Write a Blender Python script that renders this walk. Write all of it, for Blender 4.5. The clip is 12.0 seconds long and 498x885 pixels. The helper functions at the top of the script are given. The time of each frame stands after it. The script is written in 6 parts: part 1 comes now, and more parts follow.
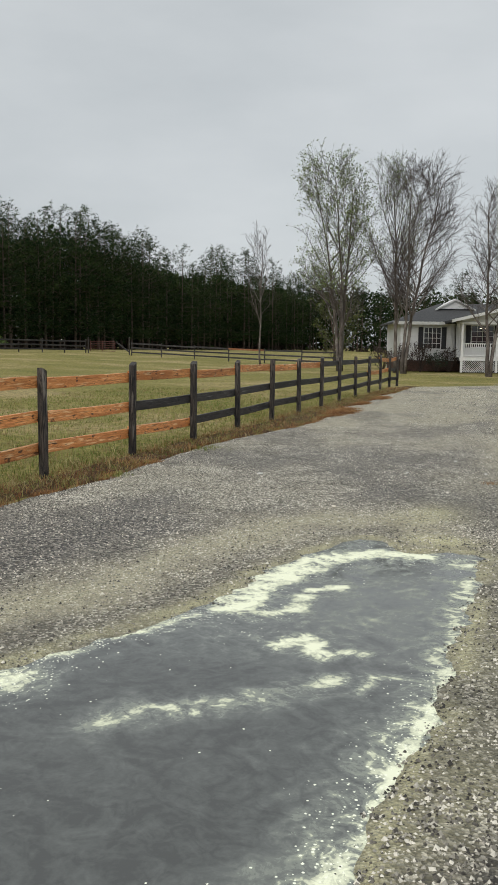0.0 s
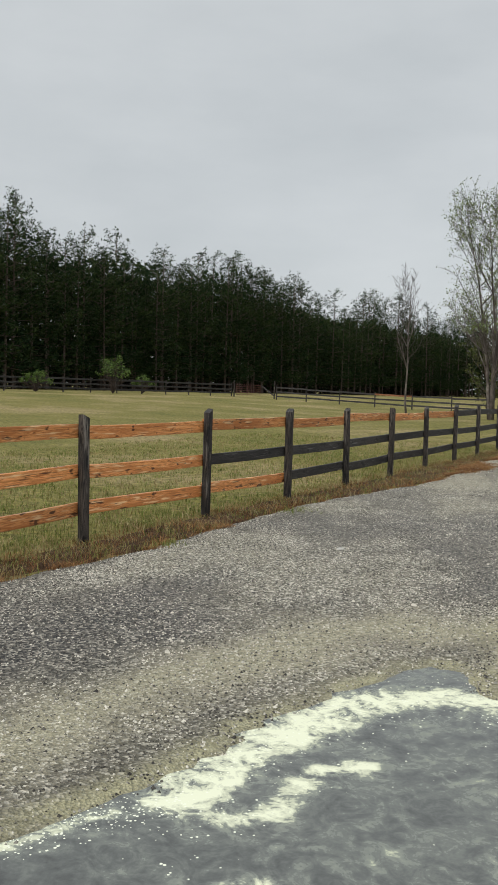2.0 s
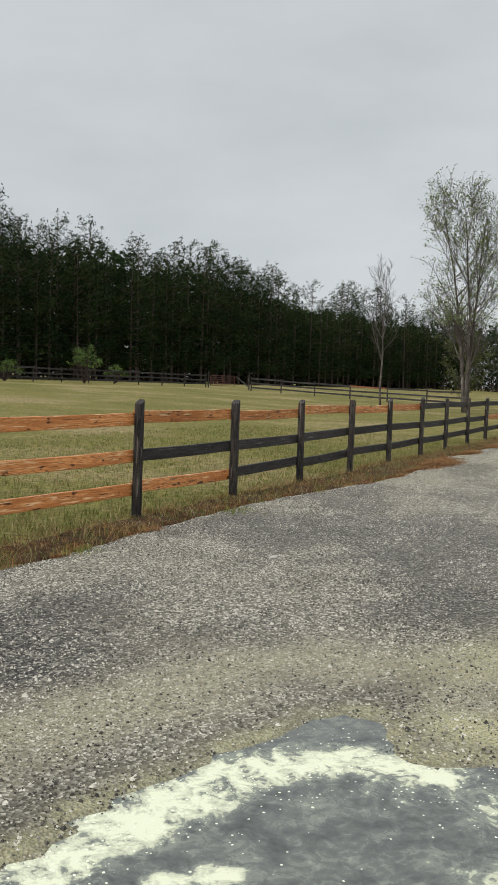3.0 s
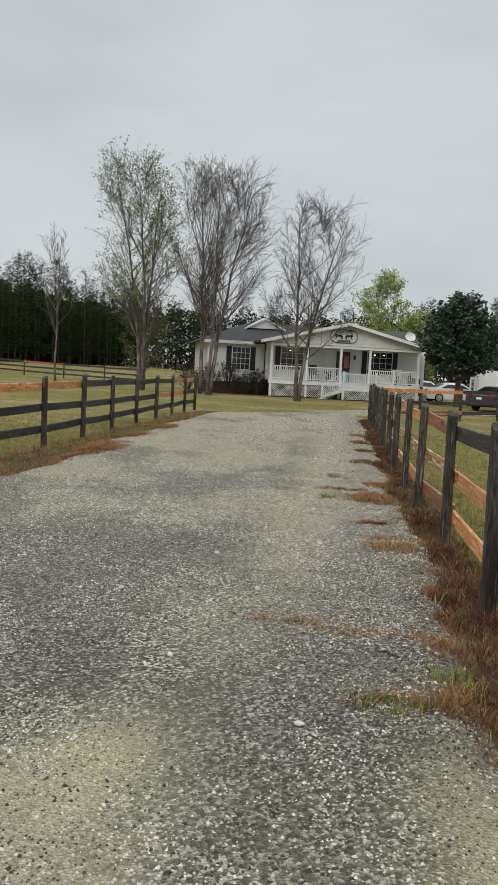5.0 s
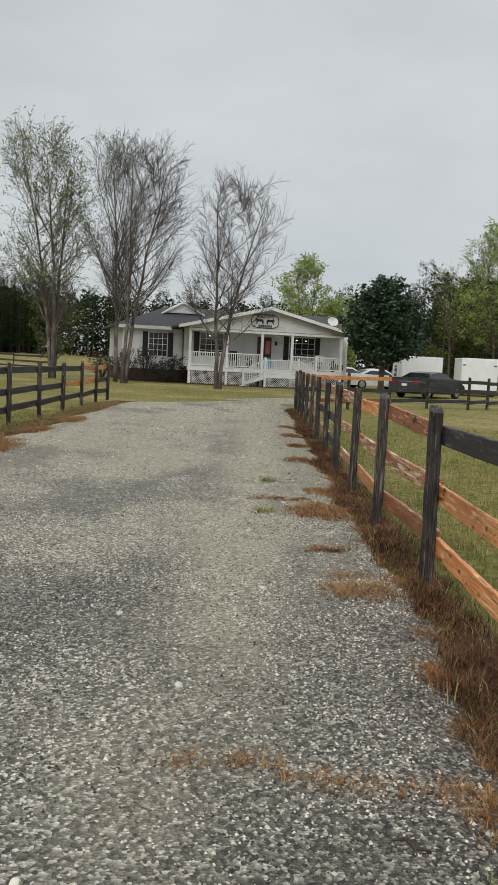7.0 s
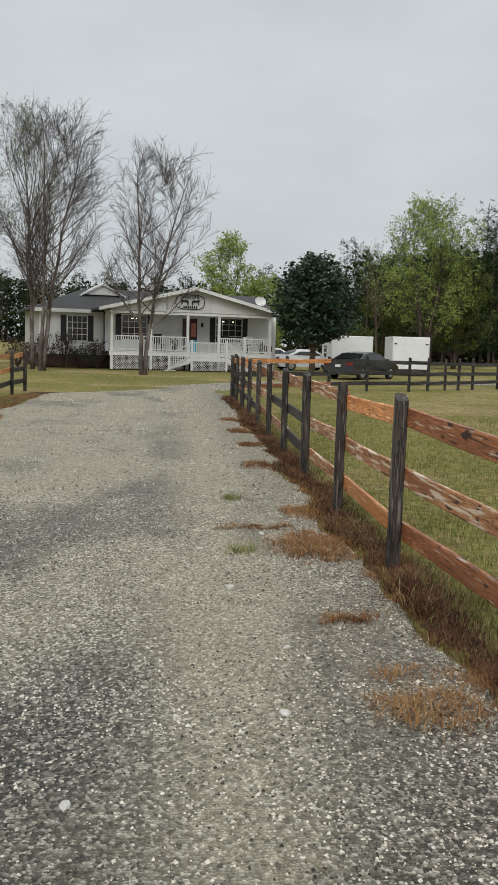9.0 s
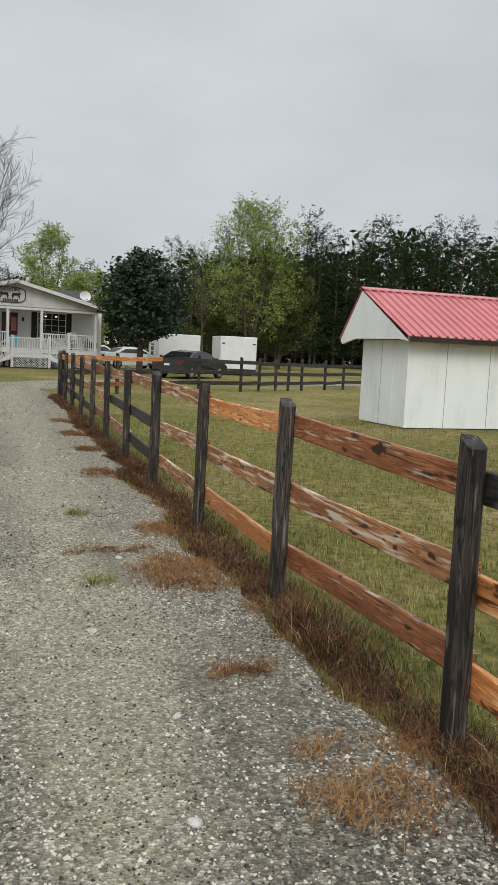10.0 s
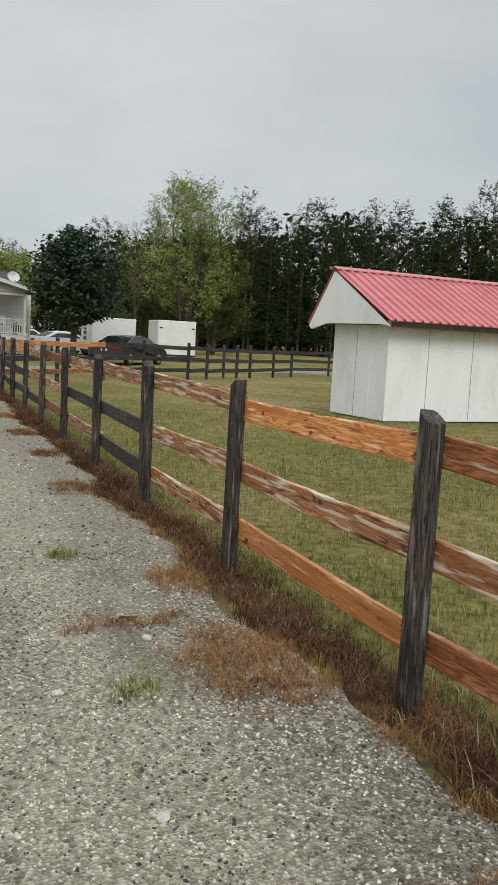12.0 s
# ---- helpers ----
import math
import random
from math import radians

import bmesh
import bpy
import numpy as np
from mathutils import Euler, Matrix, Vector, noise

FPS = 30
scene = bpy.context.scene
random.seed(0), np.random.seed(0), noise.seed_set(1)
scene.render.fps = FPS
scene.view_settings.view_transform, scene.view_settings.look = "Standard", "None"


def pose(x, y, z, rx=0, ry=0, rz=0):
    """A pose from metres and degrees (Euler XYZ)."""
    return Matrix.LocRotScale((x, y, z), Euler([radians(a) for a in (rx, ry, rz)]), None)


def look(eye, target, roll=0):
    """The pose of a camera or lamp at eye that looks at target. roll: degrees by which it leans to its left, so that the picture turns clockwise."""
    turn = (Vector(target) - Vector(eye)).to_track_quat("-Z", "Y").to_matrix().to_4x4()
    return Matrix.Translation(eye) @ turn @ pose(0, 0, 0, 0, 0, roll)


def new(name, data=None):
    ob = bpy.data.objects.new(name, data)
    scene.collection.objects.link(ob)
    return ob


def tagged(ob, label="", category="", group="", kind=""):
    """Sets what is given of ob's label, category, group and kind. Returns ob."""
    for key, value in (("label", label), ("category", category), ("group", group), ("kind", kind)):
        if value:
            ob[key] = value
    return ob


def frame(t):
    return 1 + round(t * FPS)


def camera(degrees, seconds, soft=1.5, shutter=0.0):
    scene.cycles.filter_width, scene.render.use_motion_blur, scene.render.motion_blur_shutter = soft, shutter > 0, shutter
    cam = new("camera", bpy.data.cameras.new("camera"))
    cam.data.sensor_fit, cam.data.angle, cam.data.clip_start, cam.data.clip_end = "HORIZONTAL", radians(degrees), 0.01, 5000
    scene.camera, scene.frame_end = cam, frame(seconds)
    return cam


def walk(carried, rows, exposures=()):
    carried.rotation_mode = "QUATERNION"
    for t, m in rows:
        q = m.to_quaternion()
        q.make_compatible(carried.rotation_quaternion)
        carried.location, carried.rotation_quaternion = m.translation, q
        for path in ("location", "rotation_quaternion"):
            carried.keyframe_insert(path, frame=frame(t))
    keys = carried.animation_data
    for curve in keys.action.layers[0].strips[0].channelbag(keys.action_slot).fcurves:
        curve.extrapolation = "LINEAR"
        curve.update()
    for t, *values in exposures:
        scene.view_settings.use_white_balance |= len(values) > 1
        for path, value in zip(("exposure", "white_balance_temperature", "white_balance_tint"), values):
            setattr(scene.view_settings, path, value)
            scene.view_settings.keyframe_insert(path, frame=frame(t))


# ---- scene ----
cam = camera(32.0, 12.0)
PATH = [
    (0, (1.118, -13.57, 1.564), (0.527, -11.672, 1.344), 0.8),
    (0.5, (1.208, -13.152, 1.58), (0.407, -11.331, 1.376), 1.2),
    (1, (1.211, -12.657, 1.58), (0.321, -10.874, 1.41), 1.6),
    (1.5, (1.206, -12.097, 1.597), (0.287, -10.326, 1.459), 1.6),
    (2, (1.235, -11.499, 1.596), (0.316, -9.728, 1.47), 1.6),
    (2.5, (1.26, -10.98, 1.577), (0.35, -9.203, 1.448), 1.7),
    (2.7, (1.25, -10.755, 1.588), (0.349, -8.975, 1.453), 1.8),
    (4.3, (1.261, -9.291, 1.584), (0.736, -7.37, 1.405), 2.8),
    (4.5, (1.268, -9.106, 1.568), (0.84, -7.161, 1.392), 2.8),
    (5, (1.21, -8.56, 1.592), (1.026, -6.575, 1.425), 3.0),
    (5.5, (1.127, -8.041, 1.583), (1.119, -6.048, 1.418), 2.5),
    (6, (1.117, -7.51, 1.569), (1.162, -5.519, 1.393), 2.5),
    (6.5, (1.084, -6.93, 1.573), (1.104, -4.938, 1.387), 2.8),
    (6.7, (1.068, -6.694, 1.559), (1.076, -4.702, 1.372), 2.9),
    (8.3, (0.762, -4.897, 1.615), (0.778, -2.909, 1.399), 1.8),
    (8.5, (0.74, -4.73, 1.633), (0.779, -2.743, 1.408), 1.5),
    (9, (0.643, -4.129, 1.63), (0.826, -2.15, 1.406), 1.6),
    (9.5, (0.543, -3.654, 1.601), (0.915, -1.701, 1.382), 2.3),
    (10, (0.477, -3.147, 1.601), (1.06, -1.246, 1.389), 2.8),
    (10.5, (0.418, -2.58, 1.613), (1.181, -0.743, 1.408), 2.9),
    (11, (0.35, -2.048, 1.598), (1.221, -0.26, 1.389), 3.1),
    (11.5, (0.341, -1.493, 1.563), (1.213, 0.293, 1.341), 3.0),
    (12, (0.271, -0.967, 1.56), (1.016, 0.874, 1.323), 3.1),
]
walk(cam, [(t, look(e, g, r)) for t, e, g, r in PATH])

# ---------- world and sun ----------
def socket(node, name, value):
    node.inputs[name].default_value = value


world = bpy.data.worlds.new("overcast")
scene.world = world
world.use_nodes = True
wn, wl = world.node_tree.nodes, world.node_tree.links
sky = wn.new("ShaderNodeTexSky")
sky.sky_type = 'NISHITA'
sky.sun_disc = False
sky.sun_elevation, sky.sun_rotation = radians(38), radians(195)
coord = wn.new("ShaderNodeTexCoord")
stretch = wn.new("ShaderNodeMapping")
socket(stretch, "Scale", (1.0, 1.0, 2.6))
cloud = wn.new("ShaderNodeTexNoise")
socket(cloud, "Scale", 2.3), socket(cloud, "Detail", 6.0), socket(cloud, "Roughness", 0.52)
tone = wn.new("ShaderNodeValToRGB")
tone.color_ramp.elements[0].position, tone.color_ramp.elements[0].color = 0.3, (0.52, 0.555, 0.575, 1)
tone.color_ramp.elements[1].position, tone.color_ramp.elements[1].color = 0.72, (0.67, 0.70, 0.715, 1)
veil = wn.new("ShaderNodeMix")
veil.data_type = 'RGBA'
veil.inputs[0].default_value = 0.94
dim = wn.new("ShaderNodeVectorMath")
dim.operation = 'SCALE'
dim.inputs[3].default_value = 0.1
wl.new(coord.outputs["Generated"], stretch.inputs["Vector"])
wl.new(stretch.outputs[0], cloud.inputs["Vector"])
wl.new(cloud.outputs["Fac"], tone.inputs[0])
wl.new(sky.outputs[0], dim.inputs[0])
wl.new(dim.outputs[0], veil.inputs[6])
wl.new(tone.outputs[0], veil.inputs[7])
back = wn["Background"]
apart = wn.new("ShaderNodeSeparateXYZ")
wl.new(coord.outputs["Generated"], apart.inputs[0])
height = wn.new("ShaderNodeMapRange")
height.interpolation_type = 'SMOOTHSTEP'
socket(height, "From Min", 0.38), socket(height, "From Max", 1.0), socket(height, "To Min", 1.0), socket(height, "To Max", 2.3)
wl.new(apart.outputs["Z"], height.inputs["Value"])
zenith = wn.new("ShaderNodeVectorMath")
zenith.operation = 'SCALE'
wl.new(veil.outputs[2], zenith.inputs[0])
wl.new(height.outputs[0], zenith.inputs[3])
wl.new(zenith.outputs[0], back.inputs["Color"])
socket(back, "Strength", 1.0)

sun_data = bpy.data.lights.new("sun", 'SUN')
sun_data.energy, sun_data.angle, sun_data.color = 1.5, radians(30), (1.0, 0.96, 0.9)
sun = new("sun", sun_data)
sun.matrix_world = look((0, 0, 24), (8, 30, 0))


# ---------- materials ----------
def material(name, colours, scale=8.0, rough=0.8, bump=0.3, bump_scale=60.0, stretch=(1, 1, 1), fine=0.25,
             metal=0.0, per_object=0.0, per_island=0.0, spots=None, bump_size=0.01, object_space=True, spec=0.4):
    """Two scales of variation over a ramp of colours, with fine relief."""
    m = bpy.data.materials.new(name)
    m.use_nodes = True
    n, l = m.node_tree.nodes, m.node_tree.links
    p = n["Principled BSDF"]
    socket(p, "Roughness", rough), socket(p, "Metallic", metal), socket(p, "Specular IOR Level", spec)
    tc = n.new("ShaderNodeTexCoord")
    mp = n.new("ShaderNodeMapping")
    socket(mp, "Scale", stretch)
    l.new(tc.outputs["Object"], mp.inputs["Vector"])
    source = mp.outputs[0]
    if per_object:
        info = n.new("ShaderNodeObjectInfo")
        shift = n.new("ShaderNodeVectorMath")
        shift.operation = 'MULTIPLY_ADD'
        l.new(info.outputs["Random"], shift.inputs[0])
        shift.inputs[1].default_value = (37.0, 53.0, 71.0)
        l.new(source, shift.inputs[2])
        source = shift.outputs[0]
    a = n.new("ShaderNodeTexNoise")
    socket(a, "Scale", scale), socket(a, "Detail", 5.0), socket(a, "Roughness", 0.6)
    b = n.new("ShaderNodeTexNoise")
    socket(b, "Scale", bump_scale), socket(b, "Detail", 3.0)
    l.new(source, a.inputs["Vector"])
    l.new(source, b.inputs["Vector"])
    mix = n.new("ShaderNodeMath")
    mix.operation = 'MULTIPLY_ADD'
    l.new(b.outputs["Fac"], mix.inputs[0])
    mix.inputs[1].default_value = fine
    base = n.new("ShaderNodeMath")
    base.operation = 'SUBTRACT'
    l.new(a.outputs["Fac"], base.inputs[0])
    base.inputs[1].default_value = fine / 2
    l.new(base.outputs[0], mix.inputs[2])
    value = mix.outputs[0]
    for amount, kind, out in ((per_object, "ShaderNodeObjectInfo", "Random"), (per_island, "ShaderNodeNewGeometry", "Random Per Island")):
        if amount:
            r = n.new(kind)
            add = n.new("ShaderNodeMath")
            add.operation = 'MULTIPLY_ADD'
            l.new(r.outputs[out], add.inputs[0])
            add.inputs[1].default_value = amount
            off = n.new("ShaderNodeMath")
            off.operation = 'SUBTRACT'
            l.new(value, off.inputs[0])
            off.inputs[1].default_value = amount / 2
            l.new(off.outputs[0], add.inputs[2])
            value = add.outputs[0]
    ramp = n.new("ShaderNodeValToRGB")
    els = ramp.color_ramp.elements
    while len(els) < len(colours):
        els.new(0.5)
    for i, c in enumerate(colours):
        els[i].position = 0.28 + 0.44 * i / max(1, len(colours) - 1)
        els[i].color = (*c, 1)
    l.new(value, ramp.inputs[0])
    colour = ramp.outputs[0]
    if spots:
        sc, lim, col = spots
        v = n.new("ShaderNodeTexNoise")
        socket(v, "Scale", sc), socket(v, "Detail", 4.0)
        l.new(source, v.inputs["Vector"])
        rr = n.new("ShaderNodeMapRange")
        socket(rr, "From Min", lim), socket(rr, "From Max", lim + 0.08)
        l.new(v.outputs["Fac"], rr.inputs["Value"])
        mx = n.new("ShaderNodeMix")
        mx.data_type = 'RGBA'
        l.new(rr.outputs[0], mx.inputs[0])
        l.new(colour, mx.inputs[6])
        mx.inputs[7].default_value = (*col, 1)
        colour = mx.outputs[2]
    l.new(colour, p.inputs["Base Color"])
    if bump:
        bm_ = n.new("ShaderNodeBump")
        socket(bm_, "Strength", bump), socket(bm_, "Distance", bump_size)
        l.new(b.outputs["Fac"], bm_.inputs["Height"])
        l.new(bm_.outputs[0], p.inputs["Normal"])
    return m


def wood(name, light, dark, knot, rough=0.55, worn=None, worn_limit=0.56):
    """Sawn softwood with grain along the local x axis, knots and worn streaks."""
    m = bpy.data.materials.new(name)
    m.use_nodes = True
    n, l = m.node_tree.nodes, m.node_tree.links
    p = n["Principled BSDF"]
    socket(p, "Roughness", rough), socket(p, "Specular IOR Level", 0.35)
    tc, info = n.new("ShaderNodeTexCoord"), n.new("ShaderNodeObjectInfo")
    shift = n.new("ShaderNodeVectorMath")
    shift.operation = 'MULTIPLY_ADD'
    l.new(info.outputs["Random"], shift.inputs[0])
    shift.inputs[1].default_value = (31.0, 17.0, 23.0)
    l.new(tc.outputs["Object"], shift.inputs[2])

    def noise_at(stretch, scale, detail=4.0, distortion=0.0):
        mp = n.new("ShaderNodeMapping")
        socket(mp, "Scale", stretch)
        l.new(shift.outputs[0], mp.inputs["Vector"])
        t = n.new("ShaderNodeTexNoise")
        socket(t, "Scale", scale), socket(t, "Detail", detail), socket(t, "Distortion", distortion)
        l.new(mp.outputs[0], t.inputs["Vector"])
        return t.outputs["Fac"]

    def blend(fac, lo, hi, a, b):
        rr = n.new("ShaderNodeMapRange")
        socket(rr, "From Min", lo), socket(rr, "From Max", hi)
        l.new(fac, rr.inputs["Value"])
        mx = n.new("ShaderNodeMix")
        mx.data_type = 'RGBA'
        l.new(rr.outputs[0], mx.inputs[0])
        for socket_, v in ((mx.inputs[6], a), (mx.inputs[7], b)):
            if isinstance(v, tuple):
                socket_.default_value = (*v, 1)
            else:
                l.new(v, socket_)
        return mx.outputs[2]

    grain = noise_at((0.55, 9, 9), 3.0, 6.0, 1.2)
    rings = n.new("ShaderNodeMath")
    rings.operation = 'SINE'
    many = n.new("ShaderNodeMath")
    many.operation = 'MULTIPLY'
    l.new(grain, many.inputs[0])
    many.inputs[1].default_value = 42.0
    l.new(many.outputs[0], rings.inputs[0])
    c = blend(rings.outputs[0], -0.9, 1.0, light, dark)
    c = blend(noise_at((0.4, 3, 3), 2.2), 0.44, 0.66, c, dark)
    c = blend(noise_at((2.4, 7, 7), 2.6, 2.0), 0.62, 0.68, c, knot)
    c = blend(noise_at((0.9, 14, 14), 3.2, 5.0), 0.58, 0.70, c, knot)
    if worn:
        c = blend(noise_at((1.1, 6, 15), 2.7, 6.0), worn_limit, worn_limit + 0.09, c, worn)
    hue = n.new("ShaderNodeHueSaturation")
    vary = n.new("ShaderNodeMapRange")
    socket(vary, "To Min", 0.85), socket(vary, "To Max", 1.22)
    l.new(info.outputs["Random"], vary.inputs["Value"])
    l.new(vary.outputs[0], hue.inputs["Value"])
    l.new(c, hue.inputs["Color"])
    l.new(hue.outputs[0], p.inputs["Base Color"])
    bm_ = n.new("ShaderNodeBump")
    socket(bm_, "Strength", 0.5), socket(bm_, "Distance", 0.004)
    l.new(grain, bm_.inputs["Height"])
    l.new(bm_.outputs[0], p.inputs["Normal"])
    return m


M_FRESH = wood("stained_pine", (0.80, 0.36, 0.13), (0.46, 0.16, 0.045), (0.10, 0.036, 0.014), 0.38, (0.82, 0.54, 0.29), 0.58)
M_PALE = wood("half_bare_pine", (0.52, 0.26, 0.115), (0.24, 0.09, 0.035), (0.06, 0.024, 0.014), 0.5, (0.64, 0.52, 0.40), 0.52)
M_BROWN = wood("brown_stained_pine", (0.40, 0.155, 0.062), (0.17, 0.058, 0.024), (0.035, 0.015, 0.01), 0.45, (0.48, 0.38, 0.29), 0.60)
M_OLD = wood("blackened_board", (0.060, 0.055, 0.052), (0.022, 0.02, 0.02), (0.01, 0.01, 0.01), 0.6, (0.12, 0.115, 0.11), 0.6)
M_POST = wood("weathered_post", (0.082, 0.066, 0.055), (0.013, 0.0115, 0.011), (0.006, 0.006, 0.006), 0.65, (0.17, 0.15, 0.13), 0.585)
M_WHITE = material("white_paint", [(0.62, 0.62, 0.60), (0.78, 0.78, 0.77)], 3.0, 0.5, 0.05, 40)
M_SHEDWALL = material("white_sheet_siding", [(0.66, 0.69, 0.67), (0.80, 0.83, 0.82), (0.84, 0.87, 0.86)], 1.6, 0.55, 0.06, 30, (1, 1, 0.35))
M_GROOVE = material("panel_groove", [(0.20, 0.20, 0.20), (0.32, 0.32, 0.32)], 4, 0.8)
M_REDROOF = material("red_roof_metal", [(0.50, 0.155, 0.165), (0.60, 0.215, 0.225)], 1.2, 0.42, 0.03, 30, spec=0.5)
M_DARKTRIM = material("dark_eave_timber", [(0.02, 0.015, 0.014), (0.05, 0.03, 0.03)], 4, 0.7)
M_SHINGLE = material("grey_shingle", [(0.035, 0.035, 0.036), (0.075, 0.074, 0.074)], 9, 0.85, 0.4, 50)
M_SIDING = material("white_lap_siding", [(0.60, 0.60, 0.59), (0.74, 0.74, 0.735)], 1.3, 0.55, 0.05, 20)
M_BLACK = material("black_painted", [(0.010, 0.010, 0.012), (0.024, 0.024, 0.028)], 5, 0.5)
M_RUST = material("rusty_red_paint", [(0.06, 0.022, 0.018), (0.14, 0.045, 0.035)], 6, 0.6)
M_BARK = material("grey_bark", [(0.045, 0.036, 0.031), (0.11, 0.092, 0.080), (0.27, 0.24, 0.215)], 2.2, 0.85, 0.5, 18, (1, 1, 0.5))
M_TWIG = material("bare_twig", [(0.040, 0.031, 0.028), (0.10, 0.080, 0.074)], 2.0, 0.8, 0)
M_PINEBARK = material("pine_bark", [(0.045, 0.034, 0.028), (0.12, 0.085, 0.065)], 3.0, 0.9, 0.4, 20)
M_NEEDLE = material("pine_needles", [(0.009, 0.020, 0.009), (0.022, 0.040, 0.015), (0.054, 0.074, 0.024)], 0.35, 0.9, 0, 6, per_island=0.35, spec=0.05)
M_LEAF = material("spring_leaves", [(0.13, 0.19, 0.035), (0.23, 0.30, 0.065), (0.31, 0.37, 0.10)], 0.5, 0.6, 0, 6, per_island=0.4, spec=0.25)
M_OLIVE = material("olive_leaves", [(0.036, 0.050, 0.011), (0.075, 0.094, 0.020), (0.125, 0.142, 0.034)], 0.5, 0.65, 0, 6, per_island=0.4, spec=0.2)
M_EVERGREEN = material("evergreen_leaves", [(0.008, 0.022, 0.010), (0.018, 0.042, 0.018), (0.035, 0.065, 0.028)], 0.8, 0.45, 0, 6, per_island=0.4, spec=0.4)
M_BUD = material("budding_leaves", [(0.12, 0.17, 0.045), (0.22, 0.27, 0.09)], 0.7, 0.65, 0, 6, per_island=0.4, spec=0.2)
M_BUSH = material("fresh_bush_leaves", [(0.045, 0.085, 0.015), (0.085, 0.14, 0.028), (0.13, 0.19, 0.045)], 0.6, 0.6, 0, 6, per_island=0.4, spec=0.2)
M_SHRUB = material("shrub_twigs", [(0.03, 0.022, 0.018), (0.07, 0.045, 0.035)], 1.5, 0.8, 0, per_island=0.3)


# ---------- mesh helpers ----------
class Shape:
    """Vertices and faces gathered for one mesh."""

    def __init__(self):
        self.v, self.f = [], []

    def add(self, verts, faces):
        k = len(self.v)
        self.v.extend(verts)
        self.f.extend([tuple(i + k for i in f) for f in faces])
        return self

    def box(self, x0, x1, y0, y1, z0, z1, m=None):
        vs = [(x0, y0, z0), (x1, y0, z0), (x1, y1, z0), (x0, y1, z0), (x0, y0, z1), (x1, y0, z1), (x1, y1, z1), (x0, y1, z1)]
        if m:
            vs = [tuple(m @ Vector(v)) for v in vs]
        return self.add(vs, [(3, 2, 1, 0), (4, 5, 6, 7), (0, 1, 5, 4), (1, 2, 6, 5), (2, 3, 7, 6), (3, 0, 4, 7)])

    def prism(self, outline, y0, y1, m=None):
        """An outline in x and z pushed from y0 to y1."""
        k = len(outline)
        vs = [(x, y0, z) for x, z in outline] + [(x, y1, z) for x, z in outline]
        if m:
            vs = [tuple(m @ Vector(v)) for v in vs]
        fs = [tuple(range(k)), tuple(range(2 * k - 1, k - 1, -1))] + [((i + 1) % k, i, i + k, (i + 1) % k + k) for i in range(k)]
        return self.add(vs, fs)

    def tube(self, pts, radii, sides=6, cap=True):
        base = len(self.v)
        pts = [Vector(p) for p in pts]
        for i, p in enumerate(pts):
            d = (pts[min(i + 1, len(pts) - 1)] - pts[max(i - 1, 0)]).normalized()
            u = d.orthogonal().normalized()
            w = d.cross(u)
            for s in range(sides):
                a = 2 * math.pi * s / sides
                self.v.append(tuple(p + radii[i] * (math.cos(a) * u + math.sin(a) * w)))
        for i in range(len(pts) - 1):
            for s in range(sides):
                q = (s + 1) % sides
                self.f.append((base + i * sides + s, base + i * sides + q, base + (i + 1) * sides + q, base + (i + 1) * sides + s))
        if cap:
            self.f.append(tuple(base + (len(pts) - 1) * sides + s for s in range(sides)))
            self.f.append(tuple(base + s for s in reversed(range(sides))))
        return self

    def mesh(self, name, mat, smooth=False):
        me = bpy.data.meshes.new(name)
        me.from_pydata(self.v, [], self.f)
        me.materials.append(mat)
        if smooth:
            me.polygons.foreach_set("use_smooth", [True] * len(me.polygons))
        me.update()
        return me


def bevelled(shape, name, mat, width=0.006, segments=1):
    me = shape.mesh(name, mat)
    bm = bmesh.new()
    bm.from_mesh(me)
    bmesh.ops.recalc_face_normals(bm, faces=bm.faces)
    bmesh.ops.bevel(bm, geom=list(bm.edges), offset=width, segments=segments, affect='EDGES')
    bm.to_mesh(me)
    bm.free()
    return me


def thing(name, label, category, group="", kind="", m=None, data=None):
    ob = new(name, data)
    if m is not None:
        ob.matrix_basis = m
    return tagged(ob, label, category, group, kind)


def part(name, data, mat, parent, label="", m=None, smooth=False):
    """One mesh (a Shape or mesh data) as a part of parent."""
    if isinstance(data, Shape):
        data = data.mesh(name, mat, smooth)
    ob = new(name, data)
    ob.parent = parent
    if m is not None:
        ob.matrix_basis = m
    if label:
        ob["label"] = label
    return ob


rnd = random.Random(7)
M_SOIL = material("damp_soil_thatch", [(0.030, 0.018, 0.011), (0.075, 0.045, 0.026), (0.15, 0.10, 0.055)], 7.0, 0.95, 0.8, 70, fine=0.4, bump_size=0.03, spec=0.1)

# ---------- ground and driveway ----------
def road_left(y):
    return -3.75 + 0.02 * (y + 4) + 0.18 * noise.noise((y * 0.35, 3.1, 0)) + 0.10 * noise.noise((y * 1.7, 9.1, 0)) + max(0, (1.0 - abs(y - 4.5) / 4.0)) * 0.55 + max(0.0, y - 22.5) * 0.78


def road_right(y):
    return 2.20 + 0.008 * y + 0.16 * noise.noise((y * 0.5, 7.7, 0)) + 0.15 * noise.noise((y * 1.5, 1.7, 0))


ROAD_START, ROAD_END = -22.0, 29.6


def grid_mesh(name, xs, ys, height):
    nx, ny = len(xs), len(ys)
    vs = [(x, y, height(x, y)) for y in ys for x in xs]
    fs = [(j * nx + i, j * nx + i + 1, (j + 1) * nx + i + 1, (j + 1) * nx + i) for j in range(ny - 1) for i in range(nx - 1)]
    me = bpy.data.meshes.new(name)
    me.from_pydata(vs, [], fs)
    me.update()
    return me


